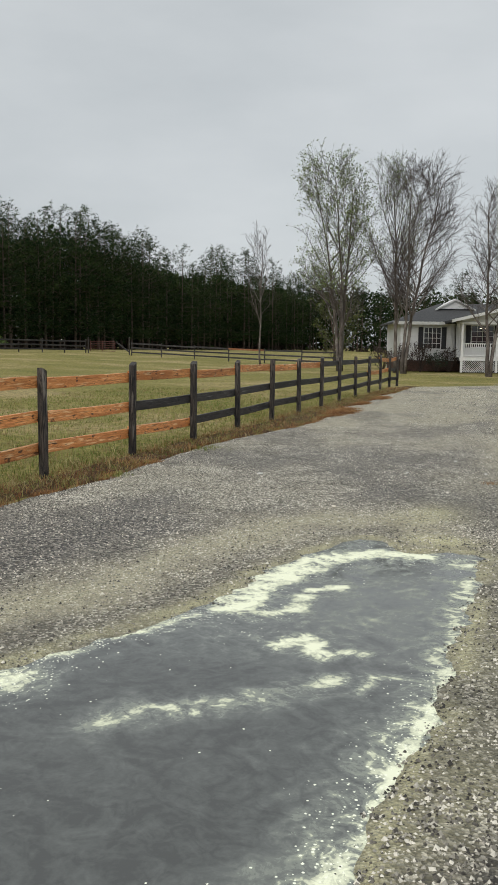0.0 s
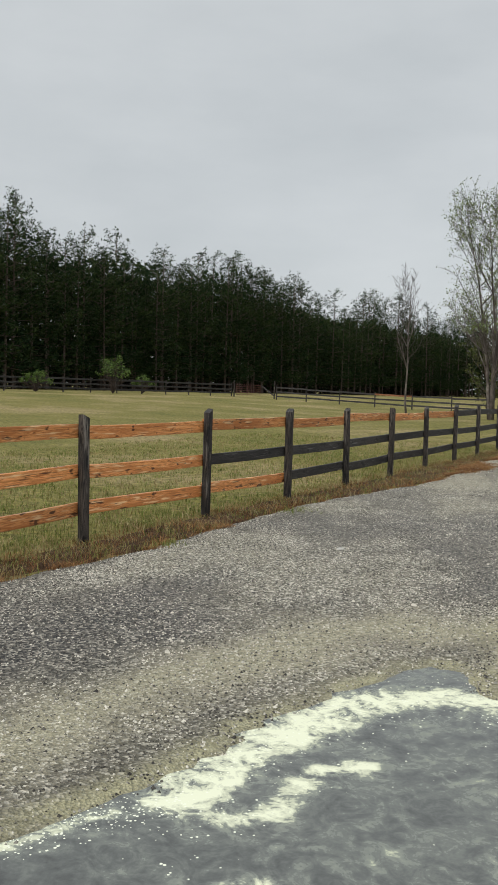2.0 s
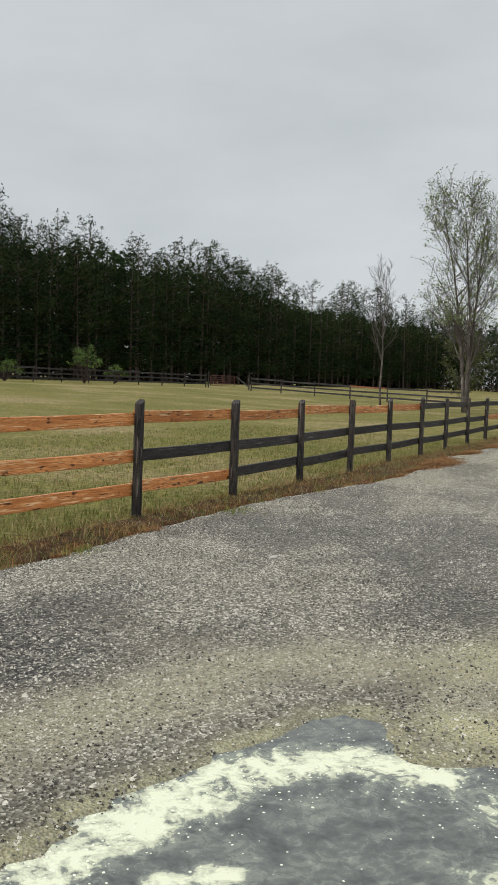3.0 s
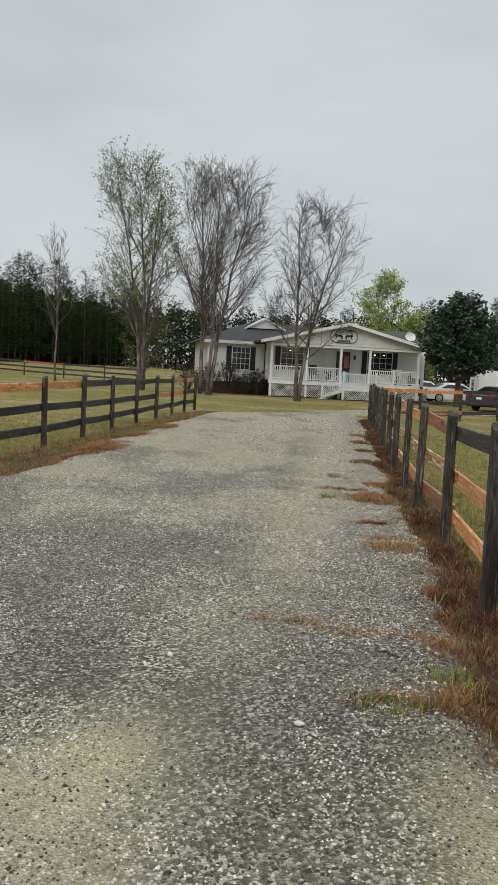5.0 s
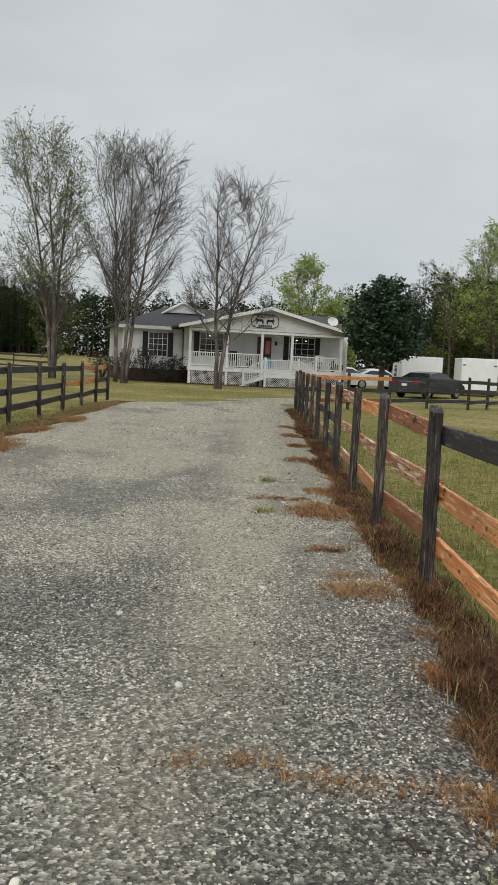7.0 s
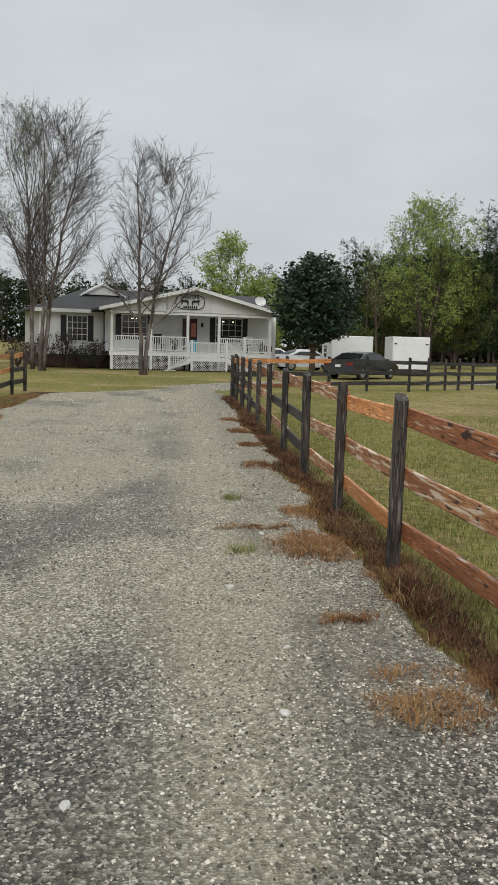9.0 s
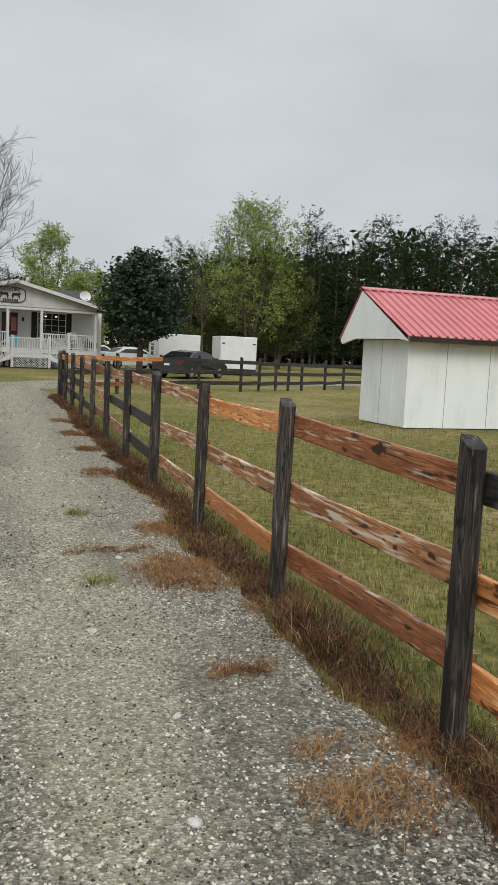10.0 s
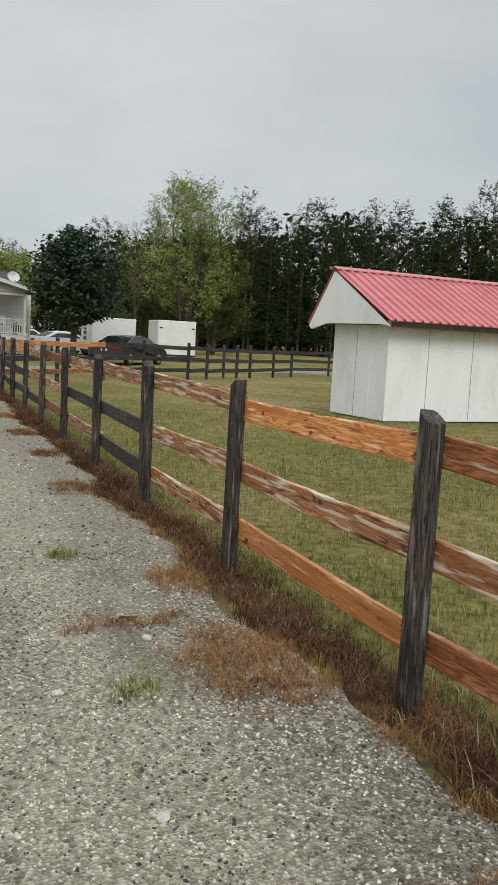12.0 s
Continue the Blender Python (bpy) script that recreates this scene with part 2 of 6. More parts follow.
def ground_material():
    m = bpy.data.materials.new("field_grass")
    m.use_nodes = True
    n, l = m.node_tree.nodes, m.node_tree.links
    p = n["Principled BSDF"]
    socket(p, "Roughness", 0.95), socket(p, "Specular IOR Level", 0.1)
    tc = n.new("ShaderNodeTexCoord")

    def tex(scale, detail=5.0):
        t = n.new("ShaderNodeTexNoise")
        socket(t, "Scale", scale), socket(t, "Detail", detail), socket(t, "Roughness", 0.65)
        l.new(tc.outputs["Object"], t.inputs["Vector"])
        return t.outputs["Fac"]

    def ramp(fac, stops):
        r = n.new("ShaderNodeValToRGB")
        while len(r.color_ramp.elements) < len(stops):
            r.color_ramp.elements.new(0.5)
        for e, (pos, c) in zip(r.color_ramp.elements, stops):
            e.position, e.color = pos, (*c, 1)
        l.new(fac, r.inputs[0])
        return r.outputs[0]

    big = ramp(tex(0.16), [(0.36, (0.165, 0.158, 0.052)), (0.5, (0.215, 0.192, 0.066)), (0.62, (0.31, 0.25, 0.125))])
    small = ramp(tex(9.0), [(0.3, (0.35, 0.36, 0.3)), (0.5, (0.9, 0.9, 0.9)), (0.72, (1.5, 1.4, 1.25))])
    mx = n.new("ShaderNodeMix")
    mx.data_type, mx.blend_type = 'RGBA', 'MULTIPLY'
    mx.inputs[0].default_value = 1.0
    l.new(big, mx.inputs[6])
    l.new(small, mx.inputs[7])
    l.new(mx.outputs[2], p.inputs["Base Color"])
    b = n.new("ShaderNodeBump")
    socket(b, "Strength", 0.8), socket(b, "Distance", 0.05)
    l.new(tex(30.0), b.inputs["Height"])
    l.new(b.outputs[0], p.inputs["Normal"])
    return m


def rise(x, y):
    """The field climbs gently away from the drive."""
    u = max(0.0, min(1.0, (-x - 12.0) / 38.0))
    return 0.85 * u * u * (3 - 2 * u)


def spread(limit, near, step, growth):
    out, s = [0.0], step
    while out[-1] < limit:
        out.append(out[-1] + s)
        if out[-1] > near:
            s *= growth
    return [-v for v in reversed(out[1:])] + out


M_GROUND = ground_material()
ground_me = grid_mesh("ground", spread(1500, 30, 0.8, 1.35), spread(1500, 60, 0.8, 1.35),
                      lambda x, y: -0.045 + rise(x, y) + (0.03 * noise.noise((x * 0.2, y * 0.2, 0)) if abs(x) < 60 and abs(y) < 90 else 0.0))
ground_me.materials.append(M_GROUND)
tagged(new("ground", ground_me), "patchy green and straw-brown winter grass field", "ground", kind="structure")

# ---------- board fences ----------
RAIL_Z = (0.30, 0.68, 1.11)


def post_mesh(seed):
    """A square post with a slanted, weather-rounded top, split and slightly twisted."""
    r = random.Random(seed)
    s, w, cuts = Shape(), 0.047 + r.uniform(-0.003, 0.004), 7
    rows = []
    for k in range(cuts):
        z = -0.06 + 1.36 * k / (cuts - 1)
        tw = radians(r.uniform(-2.5, 2.5))
        ring = []
        for cx, cy in ((-1, -0.72), (-0.72, -1), (0.72, -1), (1, -0.72), (1, 0.72), (0.72, 1), (-0.72, 1), (-1, 0.72)):
            x, y = cx * (w + r.uniform(-0.003, 0.003)), cy * (w + r.uniform(-0.003, 0.003))
            zz = z
            if k == cuts - 1:
                zz = z - 0.022 - 0.024 * cx * (1 if seed % 2 else -1) + r.uniform(-0.004, 0.004)
            ring.append((x * math.cos(tw) - y * math.sin(tw), x * math.sin(tw) + y * math.cos(tw), zz))
        rows.append(ring)
    verts = [v for ring in rows for v in ring]
    verts = [(z, x, y) for x, y, z in verts]
    faces = [(k * 8 + i, k * 8 + (i + 1) % 8, (k + 1) * 8 + (i + 1) % 8, (k + 1) * 8 + i) for k in range(cuts - 1) for i in range(8)]
    faces.append(tuple((cuts - 1) * 8 + i for i in range(8)))
    return s.add(verts, faces).mesh("post", M_POST)


POSTS = [post_mesh(i) for i in range(6)]
UPRIGHT = Matrix(((0, 1, 0, 0), (0, 0, 1, 0), (1, 0, 0, 0), (0, 0, 0, 1)))
BOARDS = {}


def board_mesh(kind, variant, half):
    """A sawn board one bay long, with a slight bow, worn edges and uneven ends."""
    key = (kind, variant, round(half, 2))
    if key in BOARDS:
        return BOARDS[key]
    r = random.Random(hash_of(kind) * 31 + variant)
    s, cuts, h, d = Shape(), 9, 0.070, 0.017
    bow, sag = r.uniform(-0.012, 0.012), r.uniform(-0.012, 0.004)
    ring = [(-1, -0.9), (-0.75, -1), (0.75, -1), (1, -0.9), (1, 0.9), (0.75, 1), (-0.75, 1), (-1, 0.9)]
    vs = []
    for k in range(cuts):
        u = -1 + 2 * k / (cuts - 1)
        for cy, cz in ring:
            vs.append((u * half, cy * d + bow * (1 - u * u) + r.uniform(-0.001, 0.001), cz * h * (1 + r.uniform(-0.025, 0.025)) + sag * (1 - u * u)))
    fs = [(k * 8 + i, k * 8 + (i + 1) % 8, (k + 1) * 8 + (i + 1) % 8, (k + 1) * 8 + i) for k in range(cuts - 1) for i in range(8)]
    fs += [tuple(range(7, -1, -1)), tuple((cuts - 1) * 8 + i for i in range(8))]
    BOARDS[key] = s.add(vs, fs).mesh("rail", {"O": M_FRESH, "P": M_PALE, "B": M_BROWN, "D": M_OLD}[kind])
    return BOARDS[key]


def hash_of(kind):
    return "OPBD".index(kind) + 1


RAIL_LABEL = {"O": "orange stained pine board", "P": "half-bare weathered pine board", "B": "brown stained board", "D": "blackened old board"}


def board_fence(points, bays, label, side, group="board fences", heights=RAIL_Z, scale_z=1.0):
    """Posts at the points, with rails nailed on the given side (+1: to the left of the line)."""
    f = thing("board_fence", label, "fence", group, m=pose(points[0][0], points[0][1], 0))
    o = Vector((points[0][0], points[0][1], 0))
    for i, (x, y) in enumerate(points):
        a, b = points[max(0, i - 1)], points[min(len(points) - 1, i + 1)]
        turn = math.atan2(b[1] - a[1], b[0] - a[0])
        lean = pose(0, 0, 0, rnd.uniform(-0.7, 0.7), rnd.uniform(-0.7, 0.7), math.degrees(turn) + rnd.uniform(-5, 5))
        part("post", POSTS[rnd.randrange(6)], None, f, m=Matrix.Translation(Vector((x, y, rise(x, y) + rnd.uniform(-0.02, 0.02))) - o) @ lean @ UPRIGHT @ Matrix.Diagonal((scale_z, 1, 1, 1)))
    for i in range(len(points) - 1):
        a, b = Vector((*points[i], 0)), Vector((*points[i + 1], 0))
        ga, gb = rise(*points[i]), rise(*points[i + 1])
        d = b - a
        nrm = Vector((-d.y, d.x, 0)).normalized() * side * 0.066
        code = bays[i] if i < len(bays) else "DDD"
        for k, c in enumerate(code):
            if c == "-":
                continue
            z0, z1 = ga + heights[k] + rnd.uniform(-0.03, 0.03), gb + heights[k] + rnd.uniform(-0.03, 0.03)
            mid = (a + b) / 2 + nrm + Vector((0, 0, (z0 + z1) / 2)) - o
            tilt = math.degrees(math.atan2(z1 - z0, d.length))
            m = Matrix.Translation(mid) @ pose(0, 0, 0, 0, 0, math.degrees(math.atan2(d.y, d.x))) @ pose(0, 0, 0, rnd.uniform(-2, 2), -tilt)
            part("rail", board_mesh(c, rnd.randrange(4), d.length / 2 - 0.004), None, f, RAIL_LABEL[c], m)
    return f


def along(first, step, count, bend=0.0):
    return [(first[0] + step[0] * i + bend * i * i, first[1] + step[1] * i) for i in range(count)]


# bays are coded low, middle and top rail
left_points = [(-4.44, -9.2), (-4.36, -6.85), (-4.27, -4.49), (-4.21, -2.14), (-4.15, 0.16), (-4.08, 2.36), (-4.03, 4.6), (-4.0, 6.88), (-4.0, 9.38), (-4.0, 11.8), (-4.0, 14.4), (-4.0, 17.0), (-4.0, 19.6), (-4.0, 22.0), (-4.0, 24.3)]
board_fence(left_points, ["OOO", "OOO", "OOO", "ODO", "DDO", "DDO", "DDO", "DDO", "DDD", "DDD", "DDD", "DOD", "DOO", "DDO"],
            "three-board fence of black posts and orange boards beside the gravel drive", 1)
right_points = [(2.33, -7.7), (2.35, -5.15), (2.36, -2.55), (2.38, -0.06), (2.32, 2.10), (2.35, 4.43), (2.36, 6.72)] + along((2.40, 9.1), (0.03, 2.34), 7)
board_fence(right_points, ["ODD", "ODD", "OOD", "BPB", "OPO", "PPP", "DDP", "PDP", "BPB", "DPP", "DDP", "DDO", "DDO"],
            "three-board fence of black posts and patchy stained boards by the drive", -1)
back_points = [(2.7, 23.35), (4.6, 25.3), (6.4, 27.2), (8.2, 28.9), (10.0, 29.4), (11.0, 30.2)]
board_fence(back_points, ["BDO", "BDO", "DDD", "DDD", "DDD"], "dark board fence closing the far side of the paddock", -1)
far_points = [(11.0, 30.2), (12.0, 31.1), (12.7, 31.5), (13.6, 32.3), (15.2, 33.6), (16.6, 34.8), (19.5, 36.8), (22, 38.5), (25, 40.6)]
board_fence(far_points, ["DDD"] * 8, "dark board fence running on behind the white shed", -1, heights=(0.28, 0.66, 1.05))
field_points = [(-14.0, 60.5), (-17.4, 61.2), (-21, 61.8), (-24.6, 62.4), (-28.2, 63), (-31.8, 63.6), (-35.2, 64.2)]
board_fence(field_points, ["DDD", "DDD", "DDB", "DDD", "DDD", "DDD"], "weathered board fence across the far side of the field", 1)
long_points = along((-40.6, 65.0), (-0.95, -2.55), 15)
board_fence(long_points, ["DDD"] * 14, "dark board fence in front of the pine wood", 1)


def field_gate():
    """A tubular steel gate between two heavy posts, with a diagonal brace."""
    z = rise(-38, 64.6)
    g = thing("field_gate", "rusty red tubular farm gate closed between dark posts", "gate", m=pose(-40.3, 65.0, z, 0, 0, -9))
    for x in (0.0, 4.9):
        part("gate_post", POSTS[1], None, g, m=pose(x, 0, 0) @ UPRIGHT @ Matrix.Diagonal((1.25, 1.2, 1.2, 1)))
    for k in range(6):
        part("bar", Shape().tube([(0.25, 0, 0.25 + 0.19 * k), (3.2, 0, 0.25 + 0.19 * k)], [0.022, 0.022], 6), M_RUST, g)
    for x in (0.25, 1.7, 3.2):
        part("stile", Shape().tube([(x, 0, 0.2), (x, 0, 1.25)], [0.024, 0.024], 6), M_RUST, g)
    part("brace", Shape().box(-0.9, 0.9, -0.02, 0.02, -0.06, 0.06, Matrix.Translation((4.1, 0, 0.7)) @ Matrix.Rotation(radians(32), 4, 'Y')), M_OLD, g)
    return g


field_gate()


# ---------- shed ----------
def shed():
    s = thing("shed", "white sheet-clad shed with a red ribbed metal roof", "shed", m=pose(9.75, 14.98, -0.02, 0, 0, 5.0))
    # local x runs along the long wall, local y into the depth
    length, depth, eave, ridge_y, ridge = 6.4, 2.05, 2.12, 1.85, 3.22
    back_y, back_z = 2.85, 1.98
    t = 0.06
    w = Shape().box(0, length, 0, t, 0, eave)
    wall = part("front_wall", w, M_SHEDWALL, s)
    for i in range(1, 6):
        x = i * 1.22 - 0.15
        part("panel_joint", Shape().box(x - 0.006, x + 0.006, -0.006, -0.001, 0.02, eave - 0.03), M_GROOVE, wall)
    part("corner_board", Shape().box(-0.012, 0.07, -0.02, -0.002, 0, eave), M_SHEDWALL, wall)
    end = Shape()
    end.prism([(0, 0), (depth, 0), (depth, 2.02), (0, 2.02)], 0, t, Matrix.Rotation(radians(90), 4, 'Z') @ Matrix.Translation((0, -t, 0)))
    e = part("end_wall", end, M_SHEDWALL, s, m=Matrix.Translation((-0.002, 0.064, 0)))
    for i in range(1, 4):
        part("panel_joint", Shape().box(-0.007, -0.001, i * 0.55 - 0.004, i * 0.55 + 0.004, 0.02, 2.0), M_GROOVE if i == 2 else M_SHEDWALL, e)
    gable = Shape().prism([(-0.35, eave - 0.12), (ridge_y, ridge - 0.03), (back_y, back_z), (back_y - 0.1, back_z - 0.09), (depth + 0.02, 2.03), (0.0, 2.03)], 0, 0.05,
                          Matrix.Rotation(radians(90), 4, 'Z'))
    part("gable_panel", gable, M_SHEDWALL, s, m=Matrix.Translation((-0.22, 0, 0)))
    part("back_wall", Shape().box(0, length, depth, depth + t, 0, 2.4), M_SHEDWALL, s)
    part("far_wall", Shape().box(length - t, length, 0.064, depth - 0.004, 0, 2.1), M_SHEDWALL, s)
    fy, fz = -0.42, eave - 0.06

    def slope(y0, z0, y1, z1, name):
        d = Vector((0, y1 - y0, z1 - z0))
        width, prof, pitch = length + 0.55, [], 0.23
        k = int(width / pitch)
        xs = []
        for i in range(k + 1):
            x = -0.28 + i * pitch
            xs += [(x, 0.0), (x + 0.085, 0.0), (x + 0.098, 0.048), (x + 0.128, 0.048), (x + 0.155, 0.0)]
        n = Vector((0, -d.z, d.y)).normalized()
        sh = Shape()
        vs = []
        for off in (0.0, -0.012):
            for e0 in (Vector((0, y0, z0)), Vector((0, y1, z1))):
                vs += [tuple(Vector((x, 0, 0)) + e0 + n * (h + off)) for x, h in xs]
        q = len(xs)
        fs = [(i, i + 1, q + i + 1, q + i) for i in range(q - 1)] + [(3 * q + i, 3 * q + i + 1, 2 * q + i + 1, 2 * q + i) for i in range(q - 1)]
        fs += [(i + 1, i, 2 * q + i, 2 * q + i + 1) for i in range(q - 1)] + [(q + i, q + i + 1, 3 * q + i + 1, 3 * q + i) for i in range(q - 1)]
        return part(name, sh.add(vs, fs), M_REDROOF, s, "red ribbed metal roof sheet")

    slope(fy, fz + 0.05, ridge_y, ridge + 0.04, "roof_slope")
    slope(back_y + 0.05, back_z + 0.05, ridge_y, ridge + 0.04, "roof_slope")
    cap = Shape()
    cap.add([(x, ridge_y + y, ridge + z) for x in (-0.3, length + 0.3) for y, z in ((-0.15, 0.01), (0, 0.085), (0.15, 0.0), (0, 0.06))],
            [(0, 4, 5, 1), (1, 5, 6, 2), (2, 6, 7, 3), (3, 7, 4, 0), (0, 1, 2, 3), (7, 6, 5, 4)])
    part("ridge_cap", cap, M_REDROOF, s)
    part("eave_board", Shape().box(-0.2, length + 0.2, fy + 0.03, fy + 0.07, fz - 0.075, fz + 0.03), M_DARKTRIM, s, "dark eave board")
    for i in range(11):
        x = 0.1 + i * 0.61
        part("rafter_tail", Shape().box(x, x + 0.04, fy + 0.075, -0.003, fz - 0.06, fz + 0.02), M_DARKTRIM, s)
    return s


shed()


# ---------- driveway ----------
def road_material():
    m = bpy.data.materials.new("gravel_drive")
    m.use_nodes = True
    n, l = m.node_tree.nodes, m.node_tree.links
    p = n["Principled BSDF"]
    tc = n.new("ShaderNodeTexCoord")
    zone = n.new("ShaderNodeVertexColor")
    zone.layer_name = "zone"
    split = n.new("ShaderNodeSeparateColor")
    l.new(zone.outputs["Color"], split.inputs[0])

    def tex(kind, scale, detail=4.0):
        t = n.new(kind)
        socket(t, "Scale", scale)
        if kind.endswith("Noise"):
            socket(t, "Detail", detail), socket(t, "Roughness", 0.65)
        l.new(tc.outputs["Object"], t.inputs["Vector"])
        return t

    def ramp(fac, stops):
        r = n.new("ShaderNodeValToRGB")
        while len(r.color_ramp.elements) < len(stops):
            r.color_ramp.elements.new(0.5)
        for e, (pos, c) in zip(r.color_ramp.elements, stops):
            e.position, e.color = pos, (*c, 1)
        l.new(fac, r.inputs[0])
        return r.outputs[0]

    def mixc(fac, a, b, mode='MIX'):
        mx = n.new("ShaderNodeMix")
        mx.data_type, mx.blend_type = 'RGBA', mode
        if isinstance(fac, float):
            mx.inputs[0].default_value = fac
        else:
            l.new(fac, mx.inputs[0])
        for s_, v in ((mx.inputs[6], a), (mx.inputs[7], b)):
            if isinstance(v, tuple):
                s_.default_value = (*v, 1)
            else:
                l.new(v, s_)
        return mx.outputs[2]

    cells = tex("ShaderNodeTexVoronoi", 62.0)
    chips = ramp(cells.outputs["Color"], [(0.22, (0.010, 0.009, 0.009)), (0.36, (0.065, 0.060, 0.050)), (0.62, (0.25, 0.233, 0.193)), (0.86, (0.80, 0.75, 0.64))])
    sand = ramp(tex("ShaderNodeTexNoise", 140.0).outputs["Fac"], [(0.3, (0.28, 0.25, 0.165)), (0.7, (0.52, 0.47, 0.34))])
    pollen = ramp(tex("ShaderNodeTexNoise", 60.0).outputs["Fac"], [(0.3, (0.34, 0.31, 0.17)), (0.7, (0.62, 0.585, 0.36))])
    fines = ramp(tex("ShaderNodeTexNoise", 22.0, 6.0).outputs["Fac"], [(0.36, (0, 0, 0)), (0.62, (1, 1, 1))])
    dusty = n.new("ShaderNodeMath")
    dusty.operation = 'MULTIPLY'
    l.new(split.outputs[0], dusty.inputs[0])
    l.new(fines, dusty.inputs[1])
    soft = n.new("ShaderNodeMath")
    soft.operation = 'MULTIPLY_ADD'
    l.new(split.outputs[0], soft.inputs[0])
    soft.inputs[1].default_value = 0.30
    half = n.new("ShaderNodeMath")
    half.operation = 'MULTIPLY'
    l.new(dusty.outputs[0], half.inputs[0])
    half.inputs[1].default_value = 0.55
    l.new(half.outputs[0], soft.inputs[2])
    c = mixc(soft.outputs[0], chips, sand)
    c = mixc(split.outputs[2], c, pollen)
    wet = mixc(1.0, c, (0.46, 0.44, 0.42), 'MULTIPLY')
    c = mixc(split.outputs[1], c, wet)
    l.new(c, p.inputs["Base Color"])
    r = n.new("ShaderNodeMapRange")
    socket(r, "To Min", 0.85), socket(r, "To Max", 0.5)
    l.new(split.outputs[1], r.inputs["Value"])
    l.new(r.outputs[0], p.inputs["Roughness"])
    b = n.new("ShaderNodeBump")
    socket(b, "Strength", 1.0), socket(b, "Distance", 0.02)
    l.new(cells.outputs["Distance"], b.inputs["Height"])
    l.new(b.outputs[0], p.inputs["Normal"])
    return m


PUDDLE = [(0.40, -13.2), (0.50, -12.4), (0.60, -11.5), (0.70, -10.8), (0.77, -10.14), (0.83, -9.25), (0.85, -8.2), (0.87, -7.25), (0.82, -6.82), (0.60, -6.72), (0.40, -6.88),
          (0.24, -6.90), (0.16, -6.66), (0.02, -6.52), (-0.12, -6.60), (-0.22, -6.92), (-0.36, -7.25), (-0.5, -7.7), (-0.57, -8.2), (-0.60, -8.6), (-0.72, -9.0), (-0.9, -9.42), (-1.05, -9.75),
          (-1.2, -10.05), (-1.6, -10.5), (-2.2, -11.4), (-2.2, -12.4), (-1.3, -13.4), (-0.3, -13.8)]


def edge_distance(x, y, poly):
    """Metres to the outline: positive inside."""
    inside, best = False, 1e9
    for i in range(len(poly)):
        (ax, ay), (bx, by) = poly[i - 1], poly[i]
        if (ay > y) != (by > y) and x < (bx - ax) * (y - ay) / (by - ay) + ax:
            inside = not inside
        dx, dy = bx - ax, by - ay
        u = max(0.0, min(1.0, ((x - ax) * dx + (y - ay) * dy) / (dx * dx + dy * dy)))
        best = min(best, math.hypot(x - ax - u * dx, y - ay - u * dy))
    return best if inside else -best


def fbm(x, y, seed, octaves=4):
    return noise.fractal((x, y, seed), 1.0, 2.1, octaves) * 0.55


def smooth(a, b, v):
    u = max(0.0, min(1.0, (v - a) / (b - a)))
    return u * u * (3 - 2 * u)


def puddle_depth(x, y):
    if not (-4.2 < x < 2.6 and -15.8 < y < -4.4):
        return -2.0
    return edge_distance(x + 0.10 * fbm(x * 3, y * 3, 5.0), y + 0.12 * fbm(x * 3, y * 3, 8.0), PUDDLE)


def road_height(x, y):
    crown = 0.018 * noise.noise((x * 0.55, y * 0.3, 4)) + 0.006 * noise.noise((x * 3, y * 3, 2))
    d = puddle_depth(x, y)
    l, r = road_left(y), road_right(y)
    edge = min(x - l, r - x)
    z = 0.0 + crown
    if edge < 0.25:
        z -= 0.05 * (1 - max(edge, -0.1) / 0.25)
    if d > -0.6:
        z = z * smooth(0, -0.6, d) - 0.05 * smooth(-0.18, 0.22, d) + (0.009 * noise.noise((x * 7, y * 7, 6)) + 0.010 * noise.noise((x * 21, y * 21, 9))) * smooth(0.35, 0.05, d) * smooth(-0.5, -0.1, d)
    return z


